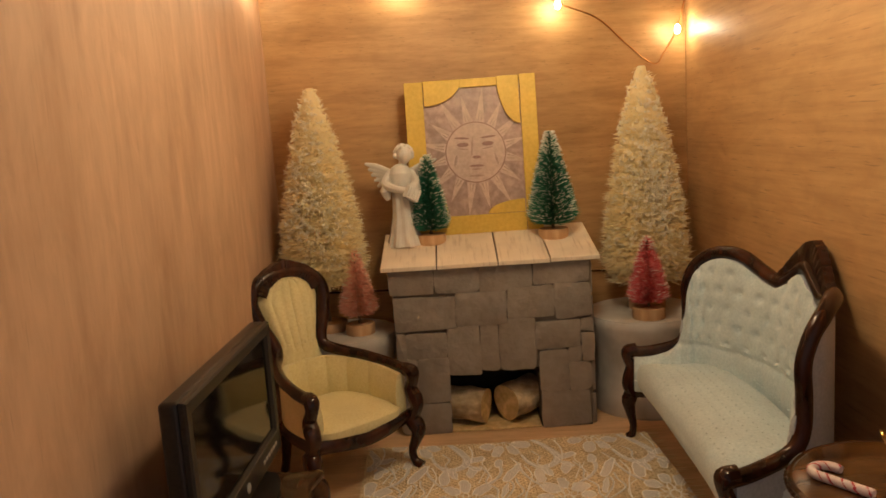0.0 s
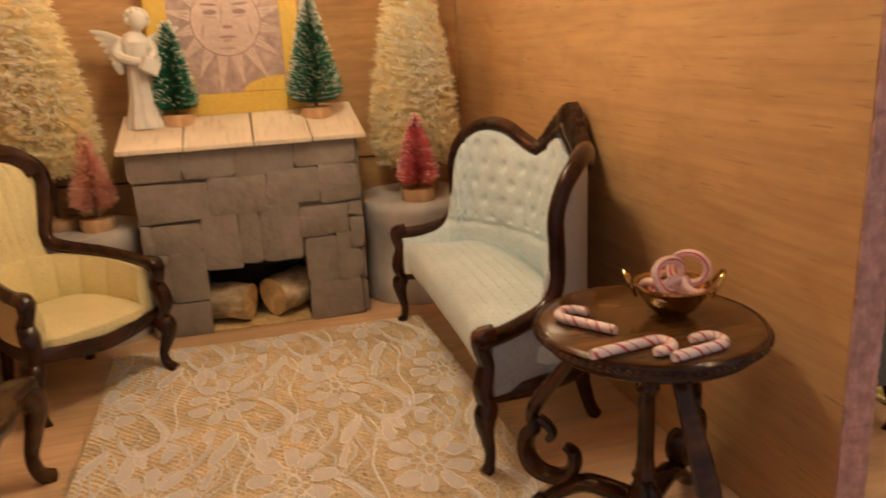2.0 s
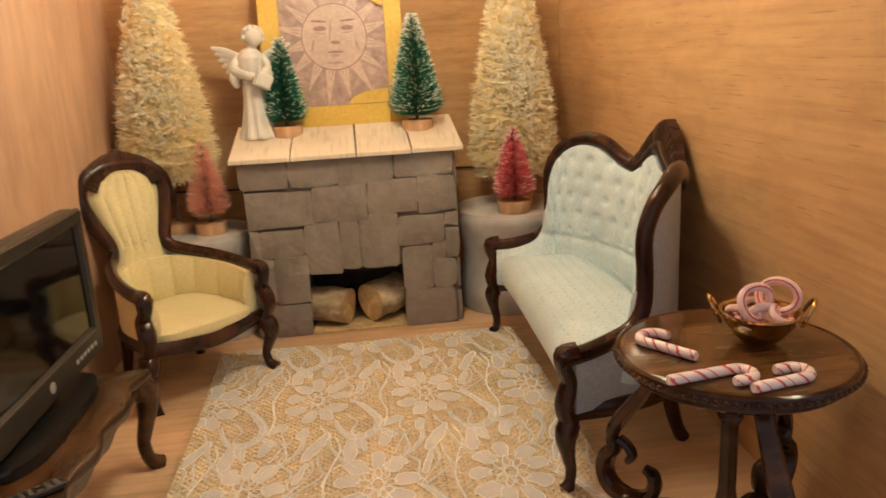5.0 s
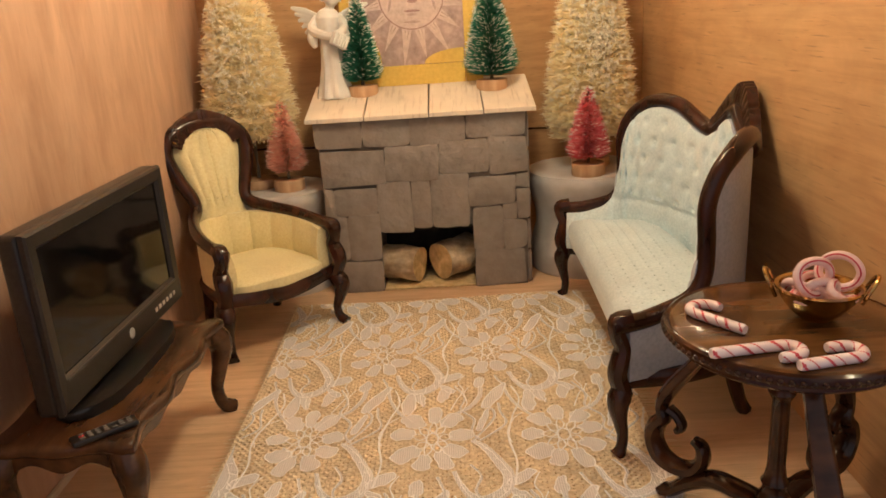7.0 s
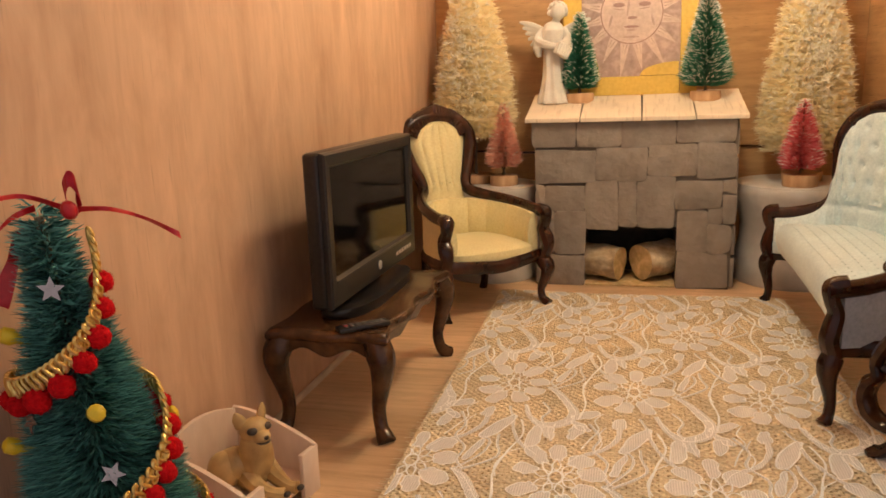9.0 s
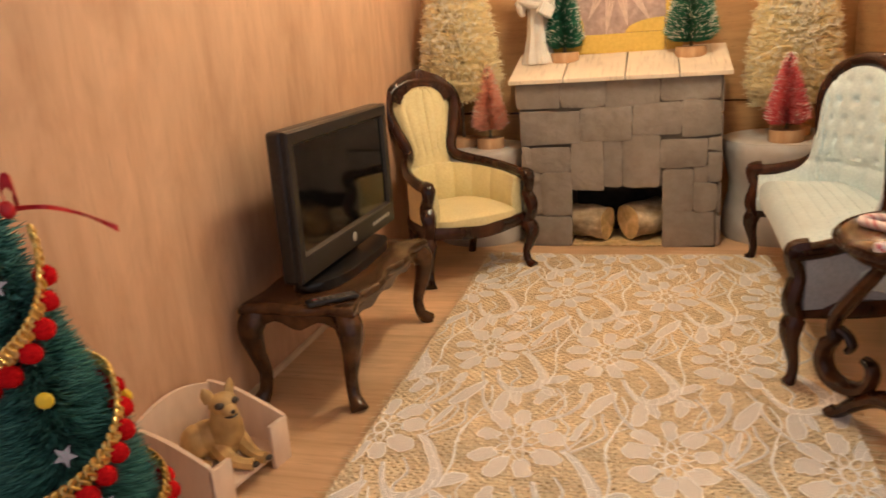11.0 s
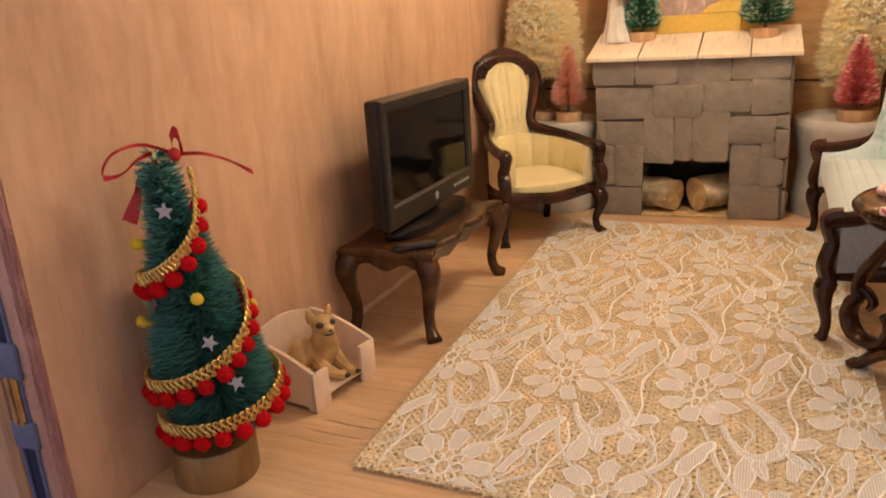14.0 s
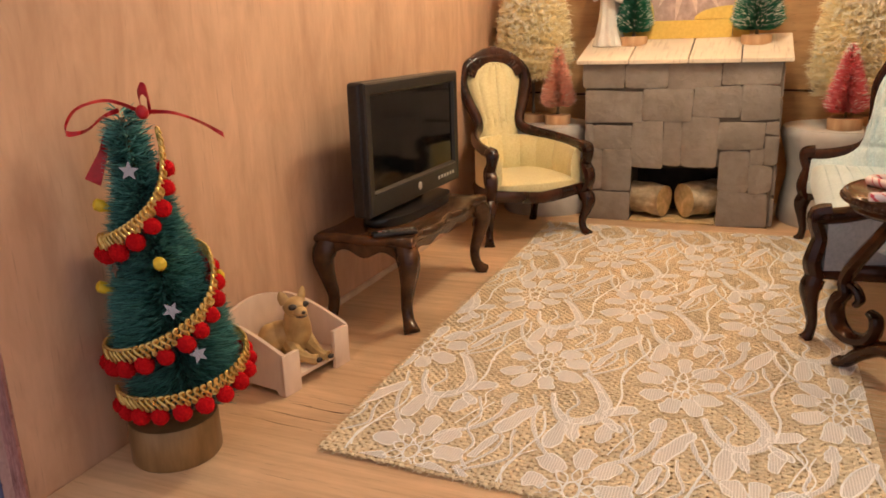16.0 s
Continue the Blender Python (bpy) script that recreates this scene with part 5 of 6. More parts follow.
def bowl():
    bx, by = 2.232, 2.075
    t = thing("bowl", bx, by, TZ + 0.001, 0, "small brass bowl with two loop handles on the table", "bowl")
    K = 0.83
    prof = [(0.045, 0.0), (0.050, 0.006), (0.075, 0.024), (0.100, 0.055), (0.112, 0.082), (0.120, 0.086), (0.120, 0.092), (0.108, 0.090), (0.094, 0.058), (0.068, 0.028), (0.03, 0.014), (0.004, 0.012)]
    prof = [(r * K, z * K * 1.12) for r, z in prof]
    part("vessel", lathe(fresh(), prof, 40), BRASS, t, "polished brass vessel")
    for s in (-1, 1):
        bm = fresh()
        d = Vector((math.cos(radians(-25)) * s, math.sin(radians(-25)) * s, 0))
        w = Vector((-d.y, d.x, 0))
        pts = [d * 0.113 + w * 0.03 + Vector((0, 0, 0.066)), d * 0.125 + w * 0.034 + Vector((0, 0, 0.095)), d * 0.142 + w * 0.028 + Vector((0, 0, 0.128)), d * 0.150 + Vector((0, 0, 0.142)), d * 0.142 - w * 0.028 + Vector((0, 0, 0.128)), d * 0.125 - w * 0.034 + Vector((0, 0, 0.095)), d * 0.113 - w * 0.03 + Vector((0, 0, 0.066))]
        sweep(bm, spline([p * K for p in pts], 5), 0.005, 8)
        part("handle", bm, BRASS, t, "bent brass wire handle")
    stripe = lambda i, k: 1 if k % 8 == 3 else 0
    rings = ((-0.026, -0.02, 0.138, 0.058, 78, 20), (0.062, 0.012, 0.142, 0.056, 74, -38), (0.01, 0.03, 0.090, 0.06, 20, 40), (-0.03, -0.03, 0.082, 0.055, 12, 0), (0.04, -0.025, 0.085, 0.05, 25, 100), (0.0, 0.0, 0.100, 0.045, 40, 200), (-0.035, 0.03, 0.090, 0.045, 30, 150), (0.03, -0.05, 0.098, 0.035, 55, 70))
    for i, (x, y, z, r, tip, turn) in enumerate(rings):
        m = pose(0, 0, 0, tip, 0, turn)
        x, y, z, r = x * K, y * K, z * K * 0.97, r * K
        k = 0.0105
        pts = [m @ Vector((math.cos(2 * math.pi * j / 40) * r, math.sin(2 * math.pi * j / 40) * r * 0.85, 0.006 * math.sin(4 * math.pi * j / 40))) for j in range(40)]
        bm = fresh()
        sweep(bm, pts, k, 16, closed=True, matfn=stripe)
        solo("candy_ring", bm, [CANE_PINK, CANE_RED], "pink striped candy ring heaped in the brass bowl", "candy", group="candy in the bowl", at=(bx + x, by + y, TZ + z))


bowl()


# ---- television on a low table ----
def low_table():
    t = thing("coffee_table", 0.25, 2.555, 0, 0, "worn brown wooden low table with curved legs and wavy apron", "table")
    hx, hy = 0.205, 0.44
    out = []
    n = 26
    wav = lambda s: 0.013 * math.cos(s * 6 * math.pi)
    for i in range(n):
        s = i / n
        out.append((-hx + 2 * hx * s, -hy - 0.008 * math.cos(s * 4 * math.pi)))
    for i in range(n * 2):
        s = i / (n * 2)
        out.append((hx + wav(s), -hy + 2 * hy * s))
    for i in range(n):
        s = i / n
        out.append((hx - 2 * hx * s, hy + 0.008 * math.cos(s * 4 * math.pi)))
    for i in range(n * 2):
        s = i / (n * 2)
        out.append((-hx - wav(s) * 0.5, hy - 2 * hy * s))
    bm = fresh()
    rings = []
    for k, z in ((0.955, 0.340), (0.985, 0.345), (1.0, 0.356), (0.995, 0.368), (0.97, 0.377), (0.94, 0.380)):
        rings.append([(x * (1 - (1 - k) * hy / hx * 0.6), y * k, z) for x, y in out])
    g = sheet(bm, rings, True)
    bm.faces.new(g[0][::-1])
    bm.faces.new(g[-1])
    part("tabletop", bm, WALNUT, t, "moulded top with a wavy edge")
    for s in (-1, 1):
        for axis in (0, 1):
            bm = fresh()
            m = 24
            L = (hy if axis else hx) - 0.04
            a = [(-L + 2 * L * i / m) for i in range(m + 1)]
            low = [0.318 - 0.030 * math.cos(2 * math.pi * i / m * (2 if axis else 1)) ** 2 * (0.6 if axis else 1) for i in range(m + 1)]
            o = s * ((hx if axis else hy) - 0.028)
            def pt(q, z, d):
                return (o + d, q, z) if axis else (q, o + d, z)
            pad(bm, [[pt(q, 0.342, -0.01) for q in a], [pt(q, z, -0.01) for q, z in zip(a, low)]], [[pt(q, 0.342, 0.01) for q in a], [pt(q, z, 0.01) for q, z in zip(a, low)]])
            part("apron", bm, WALNUT, t, "shaped apron", False)
    for sx in (-1, 1):
        for sy in (-1, 1):
            bm = fresh()
            cabriole(bm, sx * 0.165, sy * 0.395, 0.342, sx * 0.62 if sx > 0 else sx * 0.4, sy * 0.6, 1.12)
            part("leg", bm, WALNUT, t, "curved leg")


low_table()


def television():
    t = thing("television", 0.266, 2.644, 0.381, -1.0, "dark grey flat television on an oval foot", "television")
    hy, z0, z1 = 0.462, 0.048, 0.572
    casing = part("casing", box(fresh(), -0.072, -0.010, -hy, hy, z0, z1, 0.016, 3), TV_GREY, t, "dark grey casing")
    part("back_cover", box(fresh(), -0.118, -0.070, -hy + 0.10, hy - 0.10, z0 + 0.08, z1 - 0.07, 0.02, 3), TV_GREY, t, "bulged back cover")
    # one bezel: an outer rim that slopes in to the screen
    bm = fresh()
    def loop(y, za, zb, x):
        return [(x, -y, za), (x, y, za), (x, y, zb), (x, -y, zb)]
    sheet(bm, [loop(hy - 0.001, z0 + 0.001, z1 - 0.001, -0.012), loop(hy - 0.003, z0 + 0.003, z1 - 0.003, 0.002), loop(hy - 0.010, z0 + 0.010, z1 - 0.010, 0.008), loop(hy - 0.046, z0 + 0.092, z1 - 0.046, 0.006), loop(hy - 0.056, z0 + 0.102, z1 - 0.056, -0.007)], True)
    bezel = part("bezel", bm, TV_GREY, t, "dark grey bezel with a deep lower rail", False)
    part("lip", box(fresh(), 0.005, 0.0095, -hy + 0.05, hy - 0.05, z0 + 0.086, z0 + 0.094, 0.002), TV_LIP, bezel, "lighter grey edge under the screen")
    part("screen", box(fresh(), -0.012, -0.006, -hy + 0.053, hy - 0.053, z0 + 0.098, z1 - 0.052), TV_SCREEN, t, "glossy black screen", False)
    part("badge", lathe(fresh(), [(0.018, 0), (0.018, 0.003), (0.014, 0.005)], 18), GREY_MARK, bezel, "round grey badge").matrix_basis = pose(0.0065 * U, 0, (z0 + 0.05) * U, 0, 90, 0)
    for k in range(6):
        part("button", box(fresh(), 0.006, 0.0095, 0.20 + k * 0.034, 0.220 + k * 0.034, z0 + 0.040, z0 + 0.056, 0.002), GREY_MARK, bezel)
    part("neck", box(fresh(), -0.078, -0.03, -0.10, 0.10, 0.015, z0 + 0.02, 0.006), BLACK, t, "short neck")
    bm = fresh()
    o = [(-0.03 + 0.115 * math.cos(a) * (1 if math.cos(a) > 0 else 0.75), -0.06 + 0.345 * (abs(math.sin(a)) ** 0.55) * (1 if math.sin(a) > 0 else -1)) for a in [2 * math.pi * i / 48 for i in range(48)]]
    slab(bm, o, 0.0, 0.034, 0.012, 3)
    part("foot", bm, BLACK, t, "oval glossy foot")


television()


def remote():
    t = thing("remote_control", 0.368, 2.175, 0.381, 40.0, "black remote control lying on the low table", "remote")
    case = part("case", box(fresh(), -0.088, 0.088, -0.024, 0.024, 0.0, 0.017, 0.006), BLACK, t, "black plastic case")
    for i in range(7):
        for j in range(3):
            if i in (4,) and j == 1:
                continue
            part("button", box(fresh(), -0.066 + i * 0.021, -0.052 + i * 0.021, -0.016 + j * 0.012, -0.009 + j * 0.012, 0.0165, 0.0195, 0.002, 1), RED_SATIN if i == 0 and j == 1 else GREY_KEY, case)


remote()


# ---- dog bed and dog figurine ----
def pet_bed():
    t = thing("pet_bed", 0.165, 1.69, 0, -10.0, "pale pink wooden pet bed with arched sides", "pet bed")
    hx, hy = 0.145, 0.165
    part("bed_floor", box(fresh(), -hx + 0.012, hx - 0.006, -hy + 0.012, hy - 0.012, 0.035, 0.05, 0.003), PINKWOOD, t, "bed floor")
    n = 16
    def side(y0, y1):
        out = [(-hx, 0.0), (-hx + 0.03, 0.0), (-hx + 0.035, 0.02), (hx - 0.035, 0.02), (hx - 0.03, 0.0), (hx, 0.0)]
        out += [(hx - 2 * hx * i / n, 0.145 + 0.075 * math.sin(0.5 * math.pi * i / n)) for i in range(n + 1)]
        bm = fresh()
        slab(bm, out, y0, y1, 0.003, 1, Matrix.Rotation(radians(90), 4, "X"))
        return bm
    part("side", side(-hy, -hy + 0.014), PINKWOOD, t, "sloping side")
    part("side", side(hy - 0.014, hy), PINKWOOD, t, "sloping side")
    out = [(-hy + 0.014, 0.0), (-hy + 0.05, 0.0), (-hy + 0.055, 0.02), (hy - 0.055, 0.02), (hy - 0.05, 0.0), (hy - 0.014, 0.0)] + [(hy - 0.014 - 2 * (hy - 0.014) * i / n, 0.215 + 0.035 * math.sin(math.pi * i / n)) for i in range(n + 1)]
    bm = fresh()
    slab(bm, out, -hx, -hx + 0.014, 0.003, 1, Matrix(((0, 0, 1, 0), (1, 0, 0, 0), (0, 1, 0, 0), (0, 0, 0, 1))))
    part("back", bm, PINKWOOD, t, "arched back panel")
    for s in (-1, 1):
        y0 = -hy + 0.0 if s < 0 else hy - 0.078
        bm = fresh()
        box(bm, hx - 0.013, hx + 0.003, y0, y0 + 0.078, 0.0, 0.14, 0.003)
        part("front_post", bm, PINKWOOD, t, "short front panel")


pet_bed()


def dog():
    bm = fresh()
    sweep(bm, spline([(0.012, 0.004, 0.085), (-0.014, -0.030, 0.092), (-0.026, -0.060, 0.090), (-0.034, -0.098, 0.074)], 4), [0.060, 0.056, 0.058, 0.044], 14)
    ball(bm, (-0.032, -0.086, 0.082), (0.054, 0.054, 0.064), 14)
    ball(bm, (-0.005, -0.010, 0.055), (0.070, 0.062, 0.055), 14)
    sweep(bm, spline([(-0.004, 0, 0.06), (0.018, 0, 0.11), (0.030, -0.005, 0.16), (0.036, -0.008, 0.20)], 4), [0.064, 0.060, 0.050, 0.040], 14)
    ball(bm, (0.045, -0.012, 0.218), (0.044, 0.050, 0.038), 14)
    ball(bm, (0.082, -0.016, 0.206), (0.036, 0.030, 0.022), 10)
    for s in (-1, 1):
        sweep(bm, [(0.030, -0.012 + s * 0.034, 0.236), (0.026, -0.012 + s * 0.044, 0.262), (0.024, -0.012 + s * 0.048, 0.276), (0.024, -0.012 + s * 0.050, 0.284)], [0.022, 0.019, 0.011, 0.004], 8, 0.6)
        sweep(bm, spline([(0.01, s * 0.036, 0.07), (0.07, s * 0.038, 0.040), (0.12, s * 0.030 + 0.012, 0.026), (0.150, s * 0.024 + 0.030, 0.022)], 4), [0.036, 0.027, 0.019, 0.021], 8)
    sweep(bm, spline([(-0.010, -0.140, 0.045), (0.020, -0.120, 0.030), (0.045, -0.085, 0.022)], 4), [0.036, 0.024, 0.018], 8)
    n0 = len(bm.faces)
    for s in (-1, 1):
        ball(bm, (0.074, -0.014 + s * 0.026, 0.228), (0.016, 0.018, 0.012), 10)
        ball(bm, (0.161, s * 0.026 + 0.034, 0.024), (0.010, 0.014, 0.010), 8)
    ball(bm, (0.116, -0.018, 0.212), (0.006, 0.009, 0.007), 8)
    ball(bm, (0.096, -0.017, 0.194), (0.022, 0.024, 0.007), 10)
    bm.faces.ensure_lookup_table()
    for f in bm.faces[n0:]:
        f.material_index = 1
    for v in bm.verts:
        v.co *= 0.88
    ob = solo("dog_figurine", bm, [TAN, TAN_DARK], "tan dog figurine with dark markings lying in the pet bed", "figurine")
    ob.matrix_basis = pose(0.187 * U, 1.719 * U, 0.050 * U, 0, 0, -27)


dog()


# ---- decorated tree by the left wall ----
def cone_r(z):
    """Radius of the crown at a height."""
    s = (z - 0.17) / 0.82
    if s > 0.72:
        k = min(1.0, (s - 0.72) / 0.28)
        return (0.176 * max(0.0, 1 - s) ** 0.84 + 0.012 + 0.030 * k * k * (3 - 2 * k)) * (1.0 if s < 0.96 else max(0.5, 1 - (s - 0.96) * 9))
    if z < 0.31:
        return (0.176 * (1 - max(0, s)) ** 0.84 + 0.012) * (0.80 + 0.20 * max(0.0, z - 0.17) / 0.14)
    return max(0.018, 0.176 * (1 - max(0, s)) ** 0.84 + 0.012) if s > 0.05 else 0.155


def decorated_tree():
    X, Y = 0.170, 1.125
    t = thing("christmas_tree", X, Y, 0, 0, "green decorated bottle-brush tree with red pompom braid and bow", "tree")
    part("base", lathe(fresh(), [(0.118, 0), (0.122, 0.006), (0.122, 0.112), (0.118, 0.118), (0.03, 0.119)], 48), DISC_DARK, t, "round bronze-brown base")
    LX, LY = -0.024, -0.019

    def leaning(name, bm, material, parent, label="", smooth=True):
        """The tree above its base leans towards the wall and the front."""
        for v in bm.verts:
            k = max(0.0, v.co.z - 0.12) / 0.86
            v.co.x += LX * k + 0.040 * (1 - k)
            v.co.y += LY * k + 0.036 * (1 - k)
            v.co.z += 0.015 * k
        return part(name, bm, material, parent, label, smooth)

    leaning("stem", sweep(fresh(), [(0, 0, 0.118), (0, 0, 0.5), (0, 0, 0.925)], 0.008, 6), WIRE, t, "wire stem")
    bm = fresh()
    fibres(bm, 26000, 0.79, 0.155, lambda s: cone_r(0.155 + 0.82 * s) * 1.04, 0.0022, 0.22, seed=31, jit=0.05, root=0.2, tuft=5, loose=0.6)
    leaning("crown", bm, PINE_FIBRE, t, "dense blue-green fibres", False)

    view = radians(42)

    def wind(a):
        """Point of the garland: a runs from 0, in half turns before and behind."""
        k, f = int(a // math.pi), (a % math.pi) / math.pi
        drops = (0.260, 0.070, 0.215, 0.045, 0.078)
        z = 0.880 - sum(drops[:k])
        if k < 5:
            z -= drops[k] * (f if k % 2 else 1 - (1 - f) ** 1.9)
        ang = view - a
        r = cone_r(z) + 0.012
        return Vector((math.cos(ang) * r, math.sin(ang) * r, z)), Vector((math.cos(ang), math.sin(ang), 0))
    steps = 330
    end = math.pi * 5.0
    path = [wind(end * i / steps) for i in range(steps + 1)]
    bm = fresh()
    long = sum((q[0] - p[0]).length for p, q in zip(path, path[1:]))
    turns = int(long / 0.0160)
    for ph in (0.0,):
        loops = []
        for i in range(turns * 16):
            th = 2 * math.pi * i / 16 + ph
            f = (i / 16 + 0.40 * math.sin(2 * th)) / turns
            p, n = wind(end * min(0.9999, max(0.0, f)))
            loops.append(p + n * (0.006 + 0.004 * math.cos(th)) + Vector((0, 0, 0.018 * math.sin(th))))
        sweep(bm, loops, 0.0042, 6)
    braid = leaning("braid", bm, GOLD_BRAID, t, "looped gold braid")
    acc, last = 0.0, path[0][0]
    for p, n in path[6:]:
        acc += (p - last).length
        last = p
        if acc > 0.050:
            acc = 0.0
            bm = fresh()
            c = p + n * 0.006 + Vector((0, 0, -0.034))
            q = bmesh.ops.create_icosphere(bm, subdivisions=2, radius=1.0)
            rr = rnd(0.022, 0.026)
            for v in q["verts"]:
                v.co = c + v.co * rr * (1 + 0.08 * noise.noise(v.co * 3 + c * 40))
            for j in range(130):
                d = Vector((rnd(-1, 1), rnd(-1, 1), rnd(-1, 1))).normalized()
                sd = d.cross(Vector((rnd(-1, 1), rnd(-1, 1), rnd(-1, 1)))).normalized() * 0.0011
                bm.faces.new([bm.verts.new(c + q) for q in (d * rr * 0.9 - sd, d * rr * 0.9 + sd, d * rr * rnd(1.06, 1.2))])
            leaning("pompom", bm, RED_WOOL, braid, "red wool pompom")

    def on(a_deg, z, out=0.0):
        ang = view + radians(a_deg)
        r = cone_r(z) + out
        return Vector((math.cos(ang) * r, math.sin(ang) * r, z)), ang
    for a_deg, z, s in ((-98, 0.80, 0.025), (-84, 0.455, 0.024), (-70, 0.335, 0.025), (-150, 0.56, 0.024), (-20, 0.5, 0.024)):
        p, ang = on(a_deg, z, -0.004)
        bm = fresh()
        star = [(math.cos(math.pi / 2 + k * math.pi / 5) * (s if k % 2 == 0 else s * 0.45), math.sin(math.pi / 2 + k * math.pi / 5) * (s if k % 2 == 0 else s * 0.45)) for k in range(10)]
        m = Matrix.Translation(p) @ Matrix.Rotation(ang + math.pi / 2, 4, "Z") @ Matrix.Rotation(radians(72), 4, "X") @ Matrix.Rotation(radians(a_deg * 3), 4, "Z")
        slab(bm, star, 0.0, 0.004, 0.0, 1, m)
        leaning("star", bm, SILVER, t, "small silver star", False)
    for a_deg, z in ((-84, 0.575), (-178, 0.71), (-176, 0.50), (2, 0.49)):
        p, ang = on(a_deg, z, 0.012)
        bm = fresh()
        d = Vector((math.cos(ang), math.sin(ang), 0.5)).normalized()
        sweep(bm, [p - d * 0.035, p - d * 0.012, p, p + d * 0.016, p + d * 0.022], [0.008, 0.010, 0.017, 0.016, 0.006], 10)
        leaning("bead", bm, YELLOW_BEAD, t, "yellow bulb bead")
    # bow: ribbons run along the view's right
    R = Vector((math.cos(view), math.sin(view), 0))
    F = Vector((math.sin(view), -math.cos(view), 0))
    Z = Vector((0, 0, 1))
    top = R * 0.018 + Vector((0, 0, 0.938))

    def ribbon(pts, w, label, across=Z):
        bm = fresh()
        line = spline([top + R * a + F * b + Z * c for a, b, c in pts], 7)
        n = len(line)
        rows = []
        for off in (-1, 1):
            rows.append([p + across * (off * w * 0.5) * (0.75 + 0.25 * math.cos(i * 0.3)) + F * off * 0.006 * math.sin(i * 0.5) for i, p in enumerate(line)])
        front = rows
        back = [[p - F * 0.003 for p in r] for r in rows]
        pad(bm, front, back)
        leaning("ribbon", bm, RED_SATIN, t, label)
    ribbon([(0.036, 0.03, 0.0), (0.034, 0.045, 0.034), (0.046, 0.05, 0.056), (0.058, 0.045, 0.036), (0.050, 0.035, 0.004)], 0.046, "red satin bow loop")
    ribbon([(0.03, 0.02, 0.0), (-0.04, 0.02, 0.030), (-0.115, 0.02, 0.012), (-0.150, 0.015, -0.040), (-0.105, 0.01, -0.040), (-0.06, 0.0, -0.010), (-0.02, 0.0, 0.004)], 0.013, "red satin bow loop")
    ribbon([(0.03, 0.04, 0.0), (0.10, 0.05, -0.004), (0.16, 0.055, -0.028), (0.215, 0.06, -0.066)], 0.013, "red satin ribbon tail")
    ribbon([(-0.020, -0.045, -0.035), (-0.062, -0.035, -0.062), (-0.088, -0.025, -0.112), (-0.122, -0.015, -0.170)], 0.038, "red satin ribbon tail", (R * 0.80 - Z * 0.58).normalized())
    bm = fresh()
    ball(bm, top + R * 0.035 + F * 0.045, (0.016, 0.016, 0.018), 10)
    leaning("knot", bm, RED_SATIN, t, "ribbon knot")


decorated_tree()


# ---- lace-covered burlap rug ----
RX0, RX1, RY0, RY1 = 0.552, 2.015, 1.255, 4.015
PITCH = 0.0150


def rug_bend(x, y):
    """Height and small shifts of the cloth."""
    z = 0.007 + 0.003 * math.sin(x * 5.1 + 1.3 * y) * math.sin(y * 3.7)
    if x > 1.93:
        z += 0.10 * (x - 1.93) * max(0.0, math.sin((y - 1.3) * 1.15)) * 0.8
    sx = -0.016 * (y - RY0) + 0.008 * math.sin(y * 2.3)
    if x > 1.6:
        sx += (x - 1.6) / 0.42 * (0.02 * math.sin((y - 1.3) * 1.25) + 0.03 * (y - RY0) / 2.7 - 0.02)
    return x + sx, y + 0.008 * math.sin(x * 4), z


def burlap():
    vs, fs = [], []
    rg = random.Random(7)
    nx, ny = int((RX1 - RX0) / PITCH), int((RY1 - RY0) / PITCH)

    def yarn(points, side_x, w):
        b = len(vs)
        for x, y, z in points:
            for s in (-1, 1):
                vs.append((x + (w * s if side_x else 0), y + (0 if side_x else w * s), z))
        for i in range(len(points) - 1):
            fs.append((b + 2 * i, b + 2 * i + 1, b + 2 * i + 3, b + 2 * i + 2))
    for i in range(nx + 1):
        w = PITCH * rg.uniform(0.33, 0.43)
        off = rg.uniform(-0.15, 0.15) * PITCH
        pts = []
        for j in range(2 * ny + 1):
            x, y = RX0 + i * PITCH + off + rg.uniform(-0.08, 0.08) * PITCH, RY0 - 0.006 * rg.random() + j * PITCH / 2
            gx, gy, gz = rug_bend(x, y)
            pts.append((gx, gy, gz + 0.0026 * math.cos(math.pi * (j / 2 + i))))
        yarn(pts, True, w)
    for j in range(ny + 1):
        w = PITCH * rg.uniform(0.33, 0.43)
        off = rg.uniform(-0.15, 0.15) * PITCH
        pts = []
        for i in range(2 * nx + 1):
            x, y = RX0 - 0.006 * rg.random() + i * PITCH / 2, RY0 + j * PITCH + off + rg.uniform(-0.08, 0.08) * PITCH
            gx, gy, gz = rug_bend(x, y)
            pts.append((gx, gy, gz - 0.0026 * math.cos(math.pi * (i / 2 + j))))
        yarn(pts, False, w)
    me = bpy.data.meshes.new("burlap")
    me.from_pydata([(x * U, y * U, z * U) for x, y, z in vs], [], fs)
    me.materials.append(BURLAP)
    return me


rug = tagged(new("rug"), "natural burlap rug covered with white floral lace", "rug")
ob = new("burlap", burlap())
ob.parent = rug
tagged(ob, "coarse open burlap weave", kind="stuff")

# added brown sheet: paints shade into the weave's gaps and hides the boards
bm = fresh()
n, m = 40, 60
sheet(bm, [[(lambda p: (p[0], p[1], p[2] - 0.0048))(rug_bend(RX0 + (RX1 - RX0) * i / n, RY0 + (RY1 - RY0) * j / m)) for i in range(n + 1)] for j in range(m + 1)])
part("underside", bm, surface("burlap_shade", (0.43, 0.295, 0.15), (0.55, 0.385, 0.21), 600.0, (1, 1, 1), 0.95, bump=0.3), rug, "added brown sheet that paints the shade in the gaps", False)

